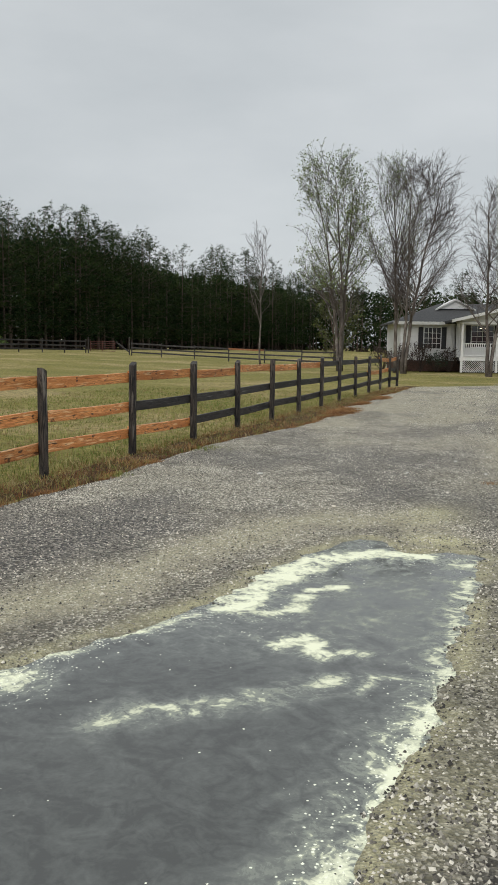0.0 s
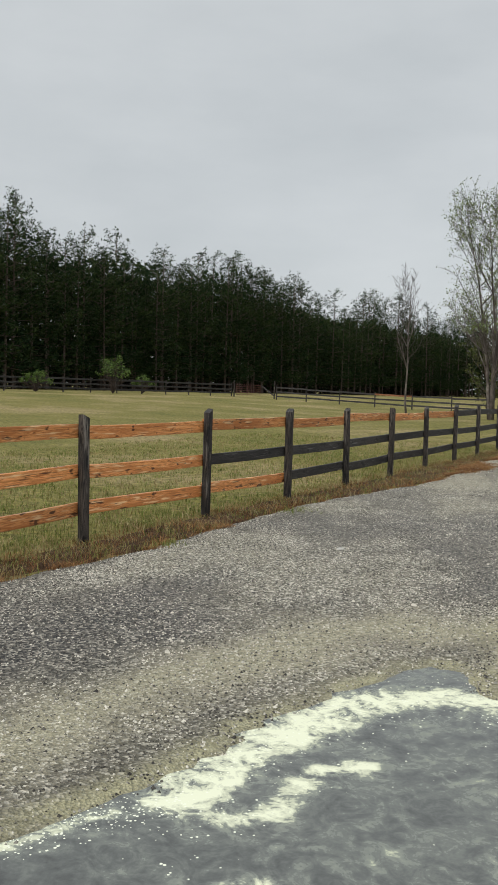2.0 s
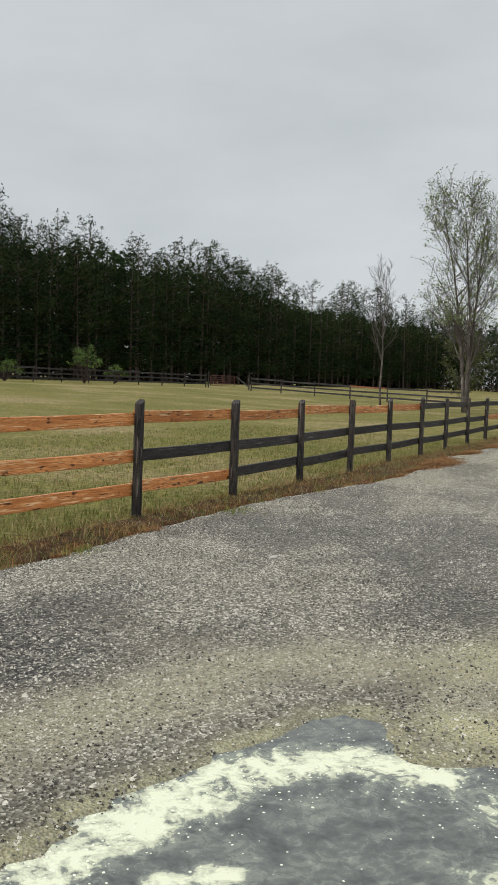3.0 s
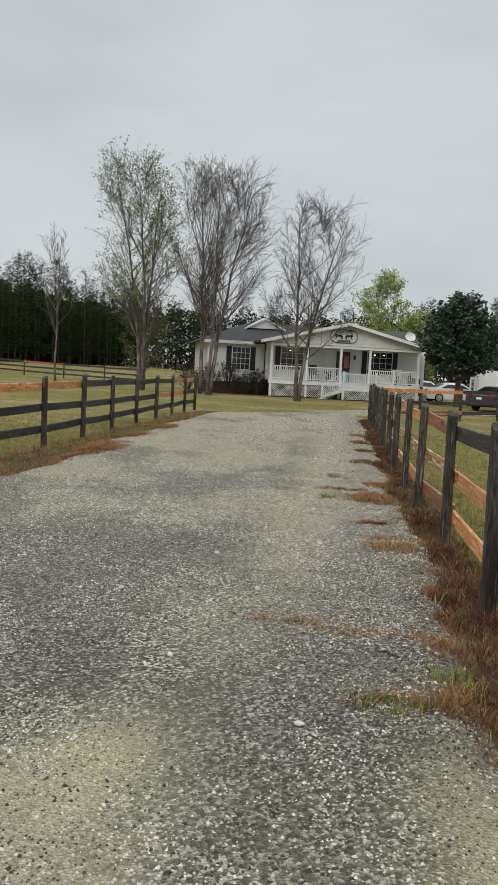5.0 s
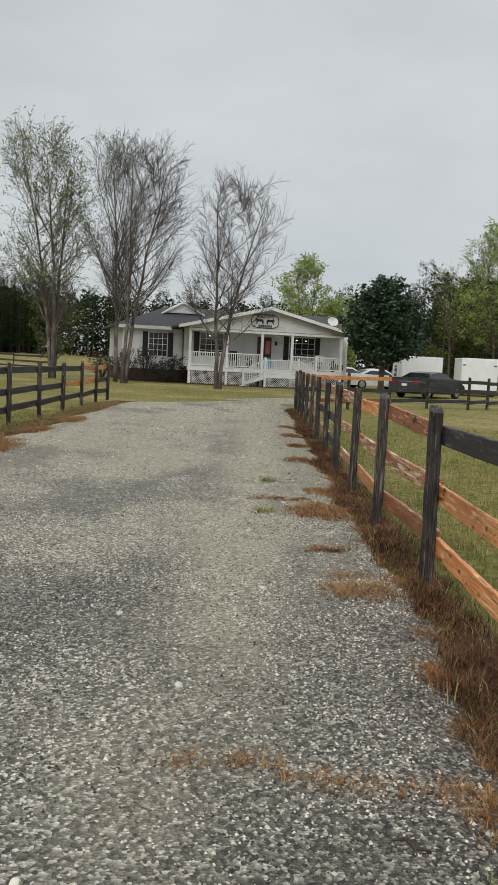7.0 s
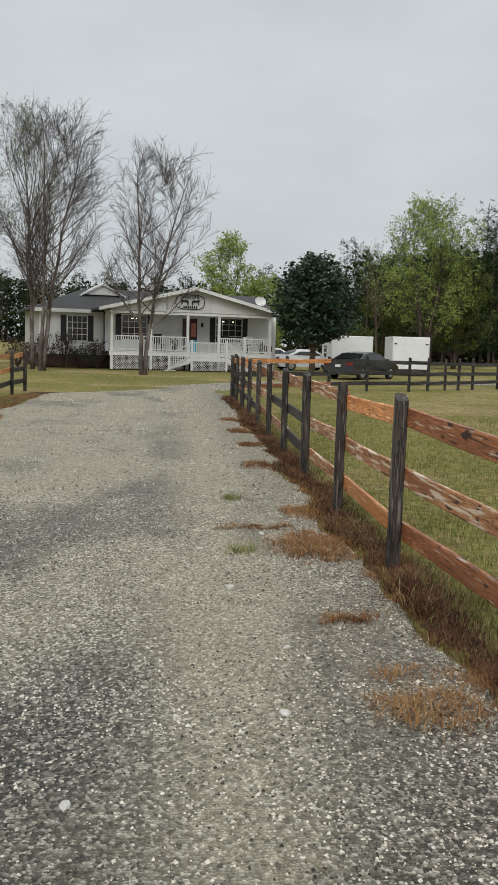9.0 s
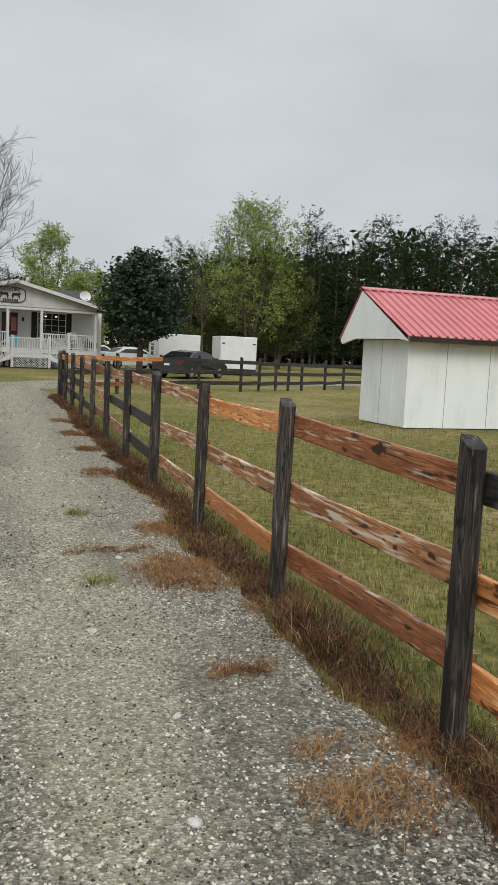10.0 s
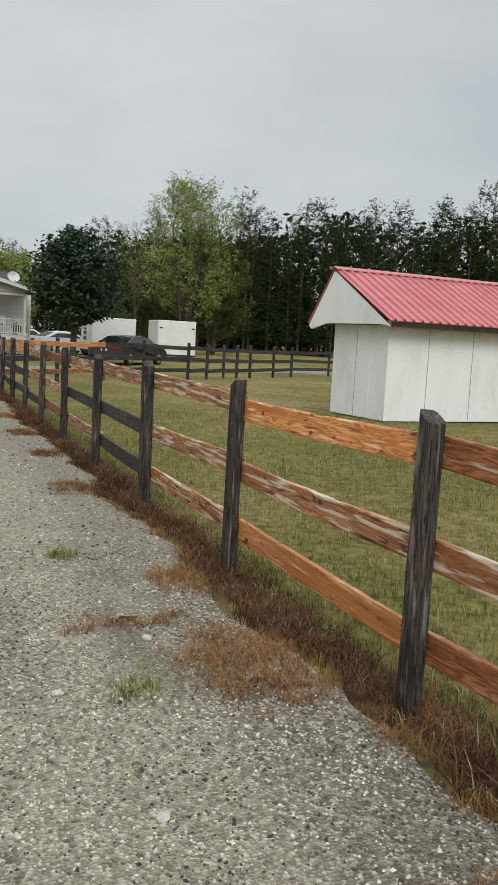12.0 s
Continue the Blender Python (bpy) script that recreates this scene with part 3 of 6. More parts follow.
def road_zone(x, y):
    """How sandy, wet and pollen-dusted the drive is, each from 0 to 1."""
    d = puddle_depth(x, y)
    f = fbm(x * 0.7, y * 0.35, 11.0)
    g = fbm(x * 2.3, y * 1.1, 21.0)
    band = math.exp(-((d + 0.80 + 0.35 * g) / 0.34) ** 2) * smooth(0.9, 0.3, x) if d > -1.9 else 0.0
    far = smooth(-4, 9, y)
    right_sand = math.exp(-((x - 0.95 - 0.03 * y) / 0.42) ** 2) * smooth(-4.5, 0.0, y)
    left_sand = math.exp(-((x + 2.6 - 0.02 * y) / 0.5) ** 2) * smooth(-1, 5, y)
    dirt = 0.28 + 0.58 * far + 0.95 * right_sand + 0.6 * left_sand + 0.8 * f + 0.35 * g
    if d > -1.9:
        dirt += 1.5 * band
    wet = smooth(0.25, 0.75, 0.28 - f * 1.6 + 0.6 * g + 0.26 * (1 - far)) * 0.85 * (1 - right_sand) * (1 - 0.95 * band)
    wet = max(wet, smooth(-0.38, -0.02, d + 0.25 * g))
    dark_right = max(math.exp(-((x - 1.8) / 0.34) ** 2) * (1 - smooth(-0.5, 3.0, y) * 0.5), 0.85 * math.exp(-((x - 1.2) / 0.6) ** 2) * smooth(-1.6, -3.0, y))
    wet = max(wet, 0.8 * dark_right)
    wet = max(wet, 0.8 * math.exp(-((x - 1.48 - 0.04 * math.sin(y * 2) - 0.05 * g) / 0.14) ** 2) * smooth(-1.6, -0.8, y) * (1 - smooth(0.8, 1.5, y)))
    wet = max(wet, 0.9 * math.exp(-((x + 1.8 + 0.2 * g) / 0.5) ** 2 - ((y - 13.3 + g) / 0.45) ** 2))
    poll = 0.9 * math.exp(-((d + 0.07) / 0.09) ** 2) * smooth(-0.2, 0.25, g + 0.25) if d > -1 else 0.0
    if y > -9.0:
        poll = max(poll, (1.2 + 0.8 * g) * math.exp(-((x - 0.56) / 0.32) ** 2 - ((y + 6.42) / 0.26) ** 2))
        wet = max(wet, 0.9 * math.exp(-((x - 0.02 - 0.35 * (y + 6)) / 0.14) ** 2 - ((y + 6.0) / 0.5) ** 2))
    if -1.6 < d < 0:
        poll = max(poll, 0.22 * band)
    for cx, cy, sx, sy in ((0.30, -5.35, 0.42, 0.6), (1.85, -5.6, 0.25, 0.8)):
        poll = max(poll, (0.75 + 1.2 * g) * math.exp(-((x - cx) / sx) ** 2 - ((y - cy) / sy) ** 2))
    side_band = math.exp(-((x - 1.25) / 0.45) ** 2) * (1 - smooth(-8.5, -5.2, y))
    poll = max(poll, (0.42 + g) * side_band)
    wet = max(wet, 0.9 * math.exp(-((x - 1.36 - 0.05 * g) / 0.13) ** 2 - ((y - 3.3) / 0.8) ** 2))
    wet *= 1 - 0.75 * max(0, min(1, poll))
    return max(0, min(1, dirt)), max(0, min(1, wet)), max(0, min(1, poll))


M_ROAD = road_material()


def build_road():
    ys = [ROAD_START + 0.09 * i for i in range(int((ROAD_END - ROAD_START) / 0.09) + 1)]
    nx = 66
    vs, cols = [], []
    for y in ys:
        l, r = road_left(y), road_right(y)
        for i in range(nx):
            x = l + (r - l) * i / (nx - 1)
            vs.append((x, y, road_height(x, y)))
            cols.append((*road_zone(x, y), 1))
    ny = len(ys)
    fs = [(j * nx + i, j * nx + i + 1, (j + 1) * nx + i + 1, (j + 1) * nx + i) for j in range(ny - 1) for i in range(nx - 1)]
    me = bpy.data.meshes.new("road")
    me.from_pydata(vs, [], fs)
    me.materials.append(M_ROAD)
    layer = me.color_attributes.new("zone", 'FLOAT_COLOR', 'POINT')
    layer.data.foreach_set("color", np.array(cols, dtype=np.float32).ravel())
    me.polygons.foreach_set("use_smooth", [True] * len(me.polygons))
    return tagged(new("road", me), "wet grey gravel drive with sandy tyre tracks", "driveway", kind="structure")


build_road()


def side_lane():
    """A gravel lane that leaves the end of the drive and passes behind the paddock."""
    mid = [(1.2, 27.5), (3.6, 31.5), (7.5, 35.2), (13, 37.6), (20, 40.5), (32, 46)]
    vs, fs = [], []
    n = 60
    for i in range(n):
        u = i / (n - 1) * (len(mid) - 1)
        k = min(len(mid) - 2, int(u))
        a, b = Vector(mid[k]), Vector(mid[k + 1])
        p, d = a.lerp(b, u - k), (b - a).normalized()
        w = 1.5 + 0.25 * noise.noise((i * 0.35, 2, 2))
        for s_ in (-1, -0.33, 0.33, 1):
            vs.append((p.x - d.y * w * s_, p.y + d.x * w * s_, -0.014 - 0.012 * abs(s_)))
    for i in range(n - 1):
        for j in range(3):
            fs.append((i * 4 + j, (i + 1) * 4 + j, (i + 1) * 4 + j + 1, i * 4 + j + 1))
    me = bpy.data.meshes.new("lane")
    me.from_pydata(vs, [], [tuple(reversed(f)) for f in fs])
    me.materials.append(M_ROAD)
    layer = me.color_attributes.new("zone", 'FLOAT_COLOR', 'POINT')
    layer.data.foreach_set("color", np.tile(np.array([0.5, 0.1, 0.0, 1.0], dtype=np.float32), len(vs)))
    tagged(new("lane", me), "pale gravel lane behind the paddock fence", "lane", kind="structure")


side_lane()


def soil_verge(side):
    """A strip of bare damp soil and thatch between the gravel and the fence, with ragged edges."""
    vs, fs, cols_ = [], [], 7
    y, i = -21.0, 0
    while y < 23.5:
        e = road_right(y) if side > 0 else road_left(y)
        post = 2.37 + 0.008 * max(0, y) if side > 0 else -4.2 + 0.02 * (y + 4)
        a = e - side * (0.02 + 0.3 * fbm(y * 1.6, side * 3.0, 51.0))
        b = post + side * (0.08 + 0.2 * fbm(y * 1.1, side * 7.0, 53.0))
        for k in range(cols_):
            u = k / (cols_ - 1)
            x = a + (b - a) * u
            vs.append((x, y, -0.012 + 0.012 * noise.noise((x * 4, y * 4, 1)) - (0.035 if k in (0, cols_ - 1) else 0.0)))
        y += 0.12
        i += 1
    for j in range(i - 1):
        for k in range(cols_ - 1):
            q = (j * cols_ + k, j * cols_ + k + 1, (j + 1) * cols_ + k + 1, (j + 1) * cols_ + k)
            fs.append(q if side > 0 else tuple(reversed(q)))
    me = bpy.data.meshes.new("verge")
    me.from_pydata(vs, [], fs)
    me.materials.append(M_SOIL)
    tagged(new("verge", me), "dark damp soil verge between gravel and fence", "verge", kind="structure")


soil_verge(1)
soil_verge(-1)


# ---------- trees ----------
def blade_clump(s, c, size, count, r, droop=0.0, flat=0.5, thin=0.28):
    """Small pointed leaves about a centre, each a folded quad of its own."""
    for _ in range(count):
        d = Vector((r.gauss(0, 1), r.gauss(0, 1), r.gauss(0, flat))).normalized()
        p = Vector(c) + d * size * r.uniform(0.1, 1.0)
        u = Vector((r.gauss(0, 1), r.gauss(0, 1), r.gauss(0, 0.6) - droop)).normalized()
        w = u.cross(Vector((r.gauss(0, 1), r.gauss(0, 1), r.gauss(0, 1)))).normalized()
        k = size * r.uniform(0.35, 0.75)
        s.add([tuple(p), tuple(p + u * k * 0.5 + w * k * thin), tuple(p + u * k), tuple(p + u * k * 0.5 - w * k * thin)], [(0, 1, 2, 3)])


def pine(seed, h):
    """A plantation pine: a straight stem, boughs that droop low down and lift higher up, brushes of needles at their ends."""
    r = random.Random(seed)
    trunk, crown = Shape(), Shape()
    lean = (r.uniform(-0.02, 0.02), r.uniform(-0.02, 0.02))
    pts = [(lean[0] * h * u, lean[1] * h * u, h * u) for u in (0, 0.25, 0.5, 0.75, 0.97)]
    trunk.tube(pts, [0.15, 0.12, 0.09, 0.05, 0.015], 6)
    z = h * r.uniform(0.10, 0.20)
    while z < h * 0.97:
        u = z / h
        reach = min(1.0, (1 - u) * 2.6) ** 0.7 * h * 0.125 * r.uniform(0.7, 1.15) + 0.30
        for _ in range(r.randint(3, 5) if u < 0.8 else r.randint(2, 3)):
            a = r.uniform(0, 2 * math.pi)
            lift = -0.30 + 1.1 * u
            o = Vector((lean[0] * z, lean[1] * z, z))
            tip = Vector((math.cos(a), math.sin(a), lift)) * reach
            end = o + tip + Vector((0, 0, 0.22 * reach))
            trunk.tube([o, o + tip * 0.6, end], [0.03, 0.018, 0.006], 3, False)
            for k in range(3 if reach > 1.1 else 2):
                q = (o + tip * 0.35).lerp(end, (k + 0.6) / 3) + Vector((r.gauss(0, 0.22), r.gauss(0, 0.22), r.gauss(0, 0.12)))
                blade_clump(crown, q, 0.74 - 0.22 * u, 11, r, -0.2, 0.5, 0.14)
            # the brush of this year's needles stands up at the end of the bough
            blade_clump(crown, end + Vector((0, 0, 0.16)), 0.34, 12, r, -1.0, 1.0, 0.22)
        z += h * r.uniform(0.034, 0.050)
    for k in range(3):
        blade_clump(crown, (lean[0] * h, lean[1] * h, h * (0.90 + 0.03 * k)), 0.38 - 0.06 * k, 16, r, -1.0, 1.0, 0.22)
    return trunk.mesh("trunk", M_PINEBARK), crown.mesh("crown", M_NEEDLE)


PINES = [pine(40 + i, 14.0 + (i % 3)) for i in range(6)]


def pine_thing(x, y, k, scale, turn, group):
    t = thing("pine_tree", "tall dark green loblolly pine at the edge of a pine wood", "tree", group, m=pose(x, y, rise(x, y) - 0.06, 0, 0, turn) @ Matrix.Scale(scale, 4))
    part("trunk", PINES[k][0], None, t)
    part("crown", PINES[k][1], None, t)
    return t


def wood_edge(a, b, count, seed, group, depth_rows=2, s0=1.0, s1=1.0):
    r = random.Random(seed)
    a, b = Vector(a), Vector(b)
    inward = Vector((-(b - a).y, (b - a).x)).normalized()
    if inward.y < 0:
        inward = -inward
    for row in range(depth_rows):
        for i in range(count):
            u = (i + r.uniform(0.1, 0.9)) / count
            p = a.lerp(b, u) + inward * (row * 4.5 + r.uniform(-1.2, 1.2))
            pine_thing(p.x, p.y, r.randrange(6), (s0 + (s1 - s0) * u) * r.uniform(0.86, 1.14), r.uniform(0, 360), group)


wood_edge((-62, 34), (-57, 118), 50, 1, "pines of the wood", 1, 1.15, 1.15)
wood_edge((-57, 118), (-48, 205), 30, 2, "pines of the wood", 1, 1.12, 1.15)
wood_edge((-48, 205), (90, 190), 42, 3, "pines behind the house", 1, 1.15, 1.15)
wood_edge((26, 128), (36, 96), 16, 4, "pines behind the shed", 1, 1.0, 1.05)
wood_edge((36, 96), (72, 60), 36, 5, "pines behind the shed", 1, 1.05, 1.1)


def inner_wood():
    """The rows behind the wood's edge, which nobody could count."""
    r = random.Random(91)
    needles, stems, brush = Shape(), Shape(), Shape()
    rows = [((-75, 30), (-70, 120), 1.06), ((30, 138), (44, 106), 1.12), ((36, 142), (52, 110), 1.14), ((-67, 30), (-62, 120), 1.16), ((-71, 30), (-66, 120), 1.18), ((-61, 118), (-52, 208), 1.0), ((-64, 118), (-55, 208), 1.02), ((-67, 118), (-58, 208), 1.04), ((-52, 209), (95, 194), 1.08), ((-52, 213), (95, 198), 1.1), ((32, 132), (42, 100), 1.06), ((40, 98), (76, 62), 1.12), ((43, 102), (80, 66), 1.14)]
    for a, b, k in rows:
        a, b = Vector(a), Vector(b)
        n = int((b - a).length / 2.2)
        for i in range(n):
            p = a.lerp(b, (i + r.random()) / n)
            h, z0 = 14.5 * k * r.uniform(0.9, 1.1), rise(p.x, p.y)
            stems.tube([(p.x, p.y, z0 - 0.1), (p.x, p.y, z0 + h * 0.9)], [0.15, 0.04], 4, False)
            for q in range(64):
                u = r.random() ** 0.9
                z = h * (0.04 + 0.86 * u)
                reach = (1 - u) ** 0.6 * h * 0.17 + 0.2
                t = r.uniform(0, 6.28)
                blade_clump(needles, (p.x + math.cos(t) * reach * r.random(), p.y + math.sin(t) * reach * r.random(), z0 + z), 1.6, 5, r, 0.0, 0.5, 0.26)
            for q in range(9):
                t = r.uniform(0, 6.28)
                blade_clump(brush, (p.x + math.cos(t) * 1.5, p.y + math.sin(t) * 1.5, z0 + r.uniform(0.1, 1.6)), 1.0, 7, r)
    tagged(new("underbrush", brush.mesh("underbrush", M_SHRUB)), "dim brown underbrush inside the pine wood", "woods", kind="stuff")
    tagged(new("pine_wood_needles", needles.mesh("pine_wood_needles", M_NEEDLE)), "dense dark needles deep inside the pine wood", "woods", kind="stuff")
    tagged(new("pine_wood_stems", stems.mesh("pine_wood_stems", M_PINEBARK)), "dim brown pine stems deep inside the wood", "woods", kind="stuff")


inner_wood()


def crowned_tree(seed, h, w, stems, limbs_n, twigs_n, clear=0.2, trunk_r=0.12, lean=(0.0, 0.0), leaf=0, leaf_size=0.1, leafy_from=0.0, belly=0.66, splay=0.58):
    """A tree whose limbs rise into a domed crown of the given width: stems, ascending limbs, twigs, fine end twigs and leaves."""
    r = random.Random(seed)
    limbs, twigs, leaves = Shape(), Shape(), Shape()

    def radius(u):
        if u < belly:
            return w / 2 * (0.30 + 0.70 * smooth(clear * 0.6, belly, u))
        return w / 2 * math.sqrt(max(0.0, 1 - ((u - belly) / (1.03 - belly)) ** 2))

    def axis(u):
        return Vector((lean[0] * u * u, lean[1] * u * u, h * u))

    def curve(a, c, b, n):
        return [a * (1 - t) ** 2 + c * 2 * t * (1 - t) + b * t * t for t in (k / n for k in range(n + 1))]

    for k in range(stems):
        a = 2 * math.pi * (k + r.uniform(-0.15, 0.15)) / stems + 0.5
        out = Vector((math.cos(a), math.sin(a), 0))
        top_u = r.uniform(0.9, 0.985)
        off = w / 2 * splay * (1 if stems > 1 else 0.15)
        foot = out * (0.11 if stems > 1 else 0.0) + Vector((0, 0, -0.05))
        stem = curve(foot, axis(0.42) + out * off * 0.10 + Vector((r.gauss(0, 0.15), r.gauss(0, 0.15), 0)), axis(top_u) + out * off * r.uniform(0.7, 1.0), 10)
        stem = [p + Vector((r.gauss(0, 0.035), r.gauss(0, 0.035), 0)) if 0 < i < 10 else p for i, p in enumerate(stem)]
        rad = trunk_r * r.uniform(0.8, 1.1)
        limbs.tube(stem, [rad * (1 - 0.93 * i / 10) + 0.006 for i in range(11)], 7)
        for q in range(limbs_n):
            u0 = clear + (0.93 - clear) * (q + r.random()) / limbs_n
            i = min(9, int(u0 * 10))
            o = stem[i].lerp(stem[i + 1], u0 * 10 - i)
            u1 = min(1.0, u0 / top_u * 0.98 + r.uniform(0.12, 0.32) * (1.1 - 0.6 * u0))
            b = r.uniform(0, 6.283)
            side = Vector((math.cos(b), math.sin(b), 0))
            tip = axis(u1) + side * radius(u1) * r.uniform(0.55, 1.05)
            span = (tip - o).length
            bend = o.lerp(tip, 0.5) + side * span * 0.10 - Vector((0, 0, span * r.uniform(0.0, 0.10)))
            limb = curve(o, bend, tip, 5)
            lr = max(0.010, min(0.05, 0.016 * span * (1.2 - u0)))
            limbs.tube(limb, [lr * (1 - 0.8 * f / 5) for f in range(6)], 4, False)
            for t in range(twigs_n):
                f = 0.22 + 0.78 * (t + r.random()) / twigs_n
                g = min(4, int(f * 5))
                p = limb[g].lerp(limb[g + 1], min(1.0, f * 5 - g))
                d = (limb[g + 1] - limb[g]).normalized()
                d = (d + 0.75 * Vector((r.gauss(0, 1), r.gauss(0, 1), r.gauss(0, 0.6))).normalized() + Vector((0, 0, 0.12))).normalized()
                ln = min(0.42 * span + 0.15, h * 0.085) * r.uniform(0.6, 1.2)
                e = p + d * ln
                twigs.tube([p, p.lerp(e, 0.5) + Vector((r.gauss(0, 0.03), r.gauss(0, 0.03), 0.02)), e], [0.009, 0.008, 0.005], 3, False)
                for _ in range(5):
                    c = p.lerp(e, r.uniform(0.25, 1.0))
                    dd = (d + 0.8 * Vector((r.gauss(0, 1), r.gauss(0, 1), r.gauss(0, 0.8))).normalized()).normalized()
                    ee = c + dd * ln * r.uniform(0.3, 0.6)
                    twigs.tube([c, ee], [0.006, 0.0045], 3, False)
                    if leaf and ee.z > h * leafy_from:
                        blade_clump(leaves, ee, leaf_size, leaf, r, 0.3, 1.0)
    return limbs, twigs, leaves


def tree_thing(x, y, shapes, label, bark, leaf_mat, name="tree", turn=0.0, group=""):
    limbs, twigs, leaves = shapes
    t = thing(name, label, "tree", group, m=pose(x, y, -0.03, 0, 0, turn))
    part("trunk", limbs, bark, t, smooth=True)
    part("branchwork", twigs, M_TWIG, t)
    if leaves.v:
        part("crown", leaves, leaf_mat, t)
    return t


# ---------- house ----------
M_GLASS = material("dark_window_glass", [(0.02, 0.022, 0.024), (0.035, 0.038, 0.04)], 1.0, 0.08, 0, spec=0.6)
M_DOOR = material("dark_red_door", [(0.035, 0.010, 0.009), (0.07, 0.018, 0.015)], 3.0, 0.4)
M_PINK = material("faded_pink_panel", [(0.42, 0.12, 0.10), (0.52, 0.17, 0.14)], 4.0, 0.6)
M_TEAL = material("turquoise_plastic", [(0.05, 0.30, 0.40), (0.08, 0.40, 0.50)], 4.0, 0.4)
M_BRICK = material("red_brown_brick", [(0.05, 0.028, 0.022), (0.11, 0.06, 0.045)], 6.0, 0.85, 0.4, 40)
M_LAMP = bpy.data.materials.new("lit_bulb")
M_LAMP.use_nodes = True
socket(M_LAMP.node_tree.nodes["Principled BSDF"], "Emission Color", (1.0, 0.85, 0.6, 1))
socket(M_LAMP.node_tree.nodes["Principled BSDF"], "Emission Strength", 2.5)


def lap_wall(parent, x0, x1, y, z0, z1, depth=0.12, step=0.16):
    """A wall faced with horizontal lap boards, each tilted out at its foot."""
    wall = part("wall", Shape().box(x0 + 0.002, x1 - 0.002, y + 0.004, y + depth, z0, z1), M_SIDING, parent)
    n = max(1, int((z1 - z0) / step))
    h = (z1 - z0) / n
    board = Shape().add([(x0, -0.026, 0), (x1, -0.026, 0), (x1, 0, h - 0.002), (x0, 0, h - 0.002), (x0, 0.003, 0), (x1, 0.003, 0), (x1, 0.003, h - 0.002), (x0, 0.003, h - 0.002)],
                        [(0, 1, 2, 3), (5, 4, 7, 6), (1, 5, 6, 2), (4, 0, 3, 7), (4, 5, 1, 0), (3, 2, 6, 7)]).mesh("siding_board", M_SIDING)
    for i in range(n):
        part("siding_board", board, None, wall, m=Matrix.Translation((0, y, z0 + i * h)))
    return wall


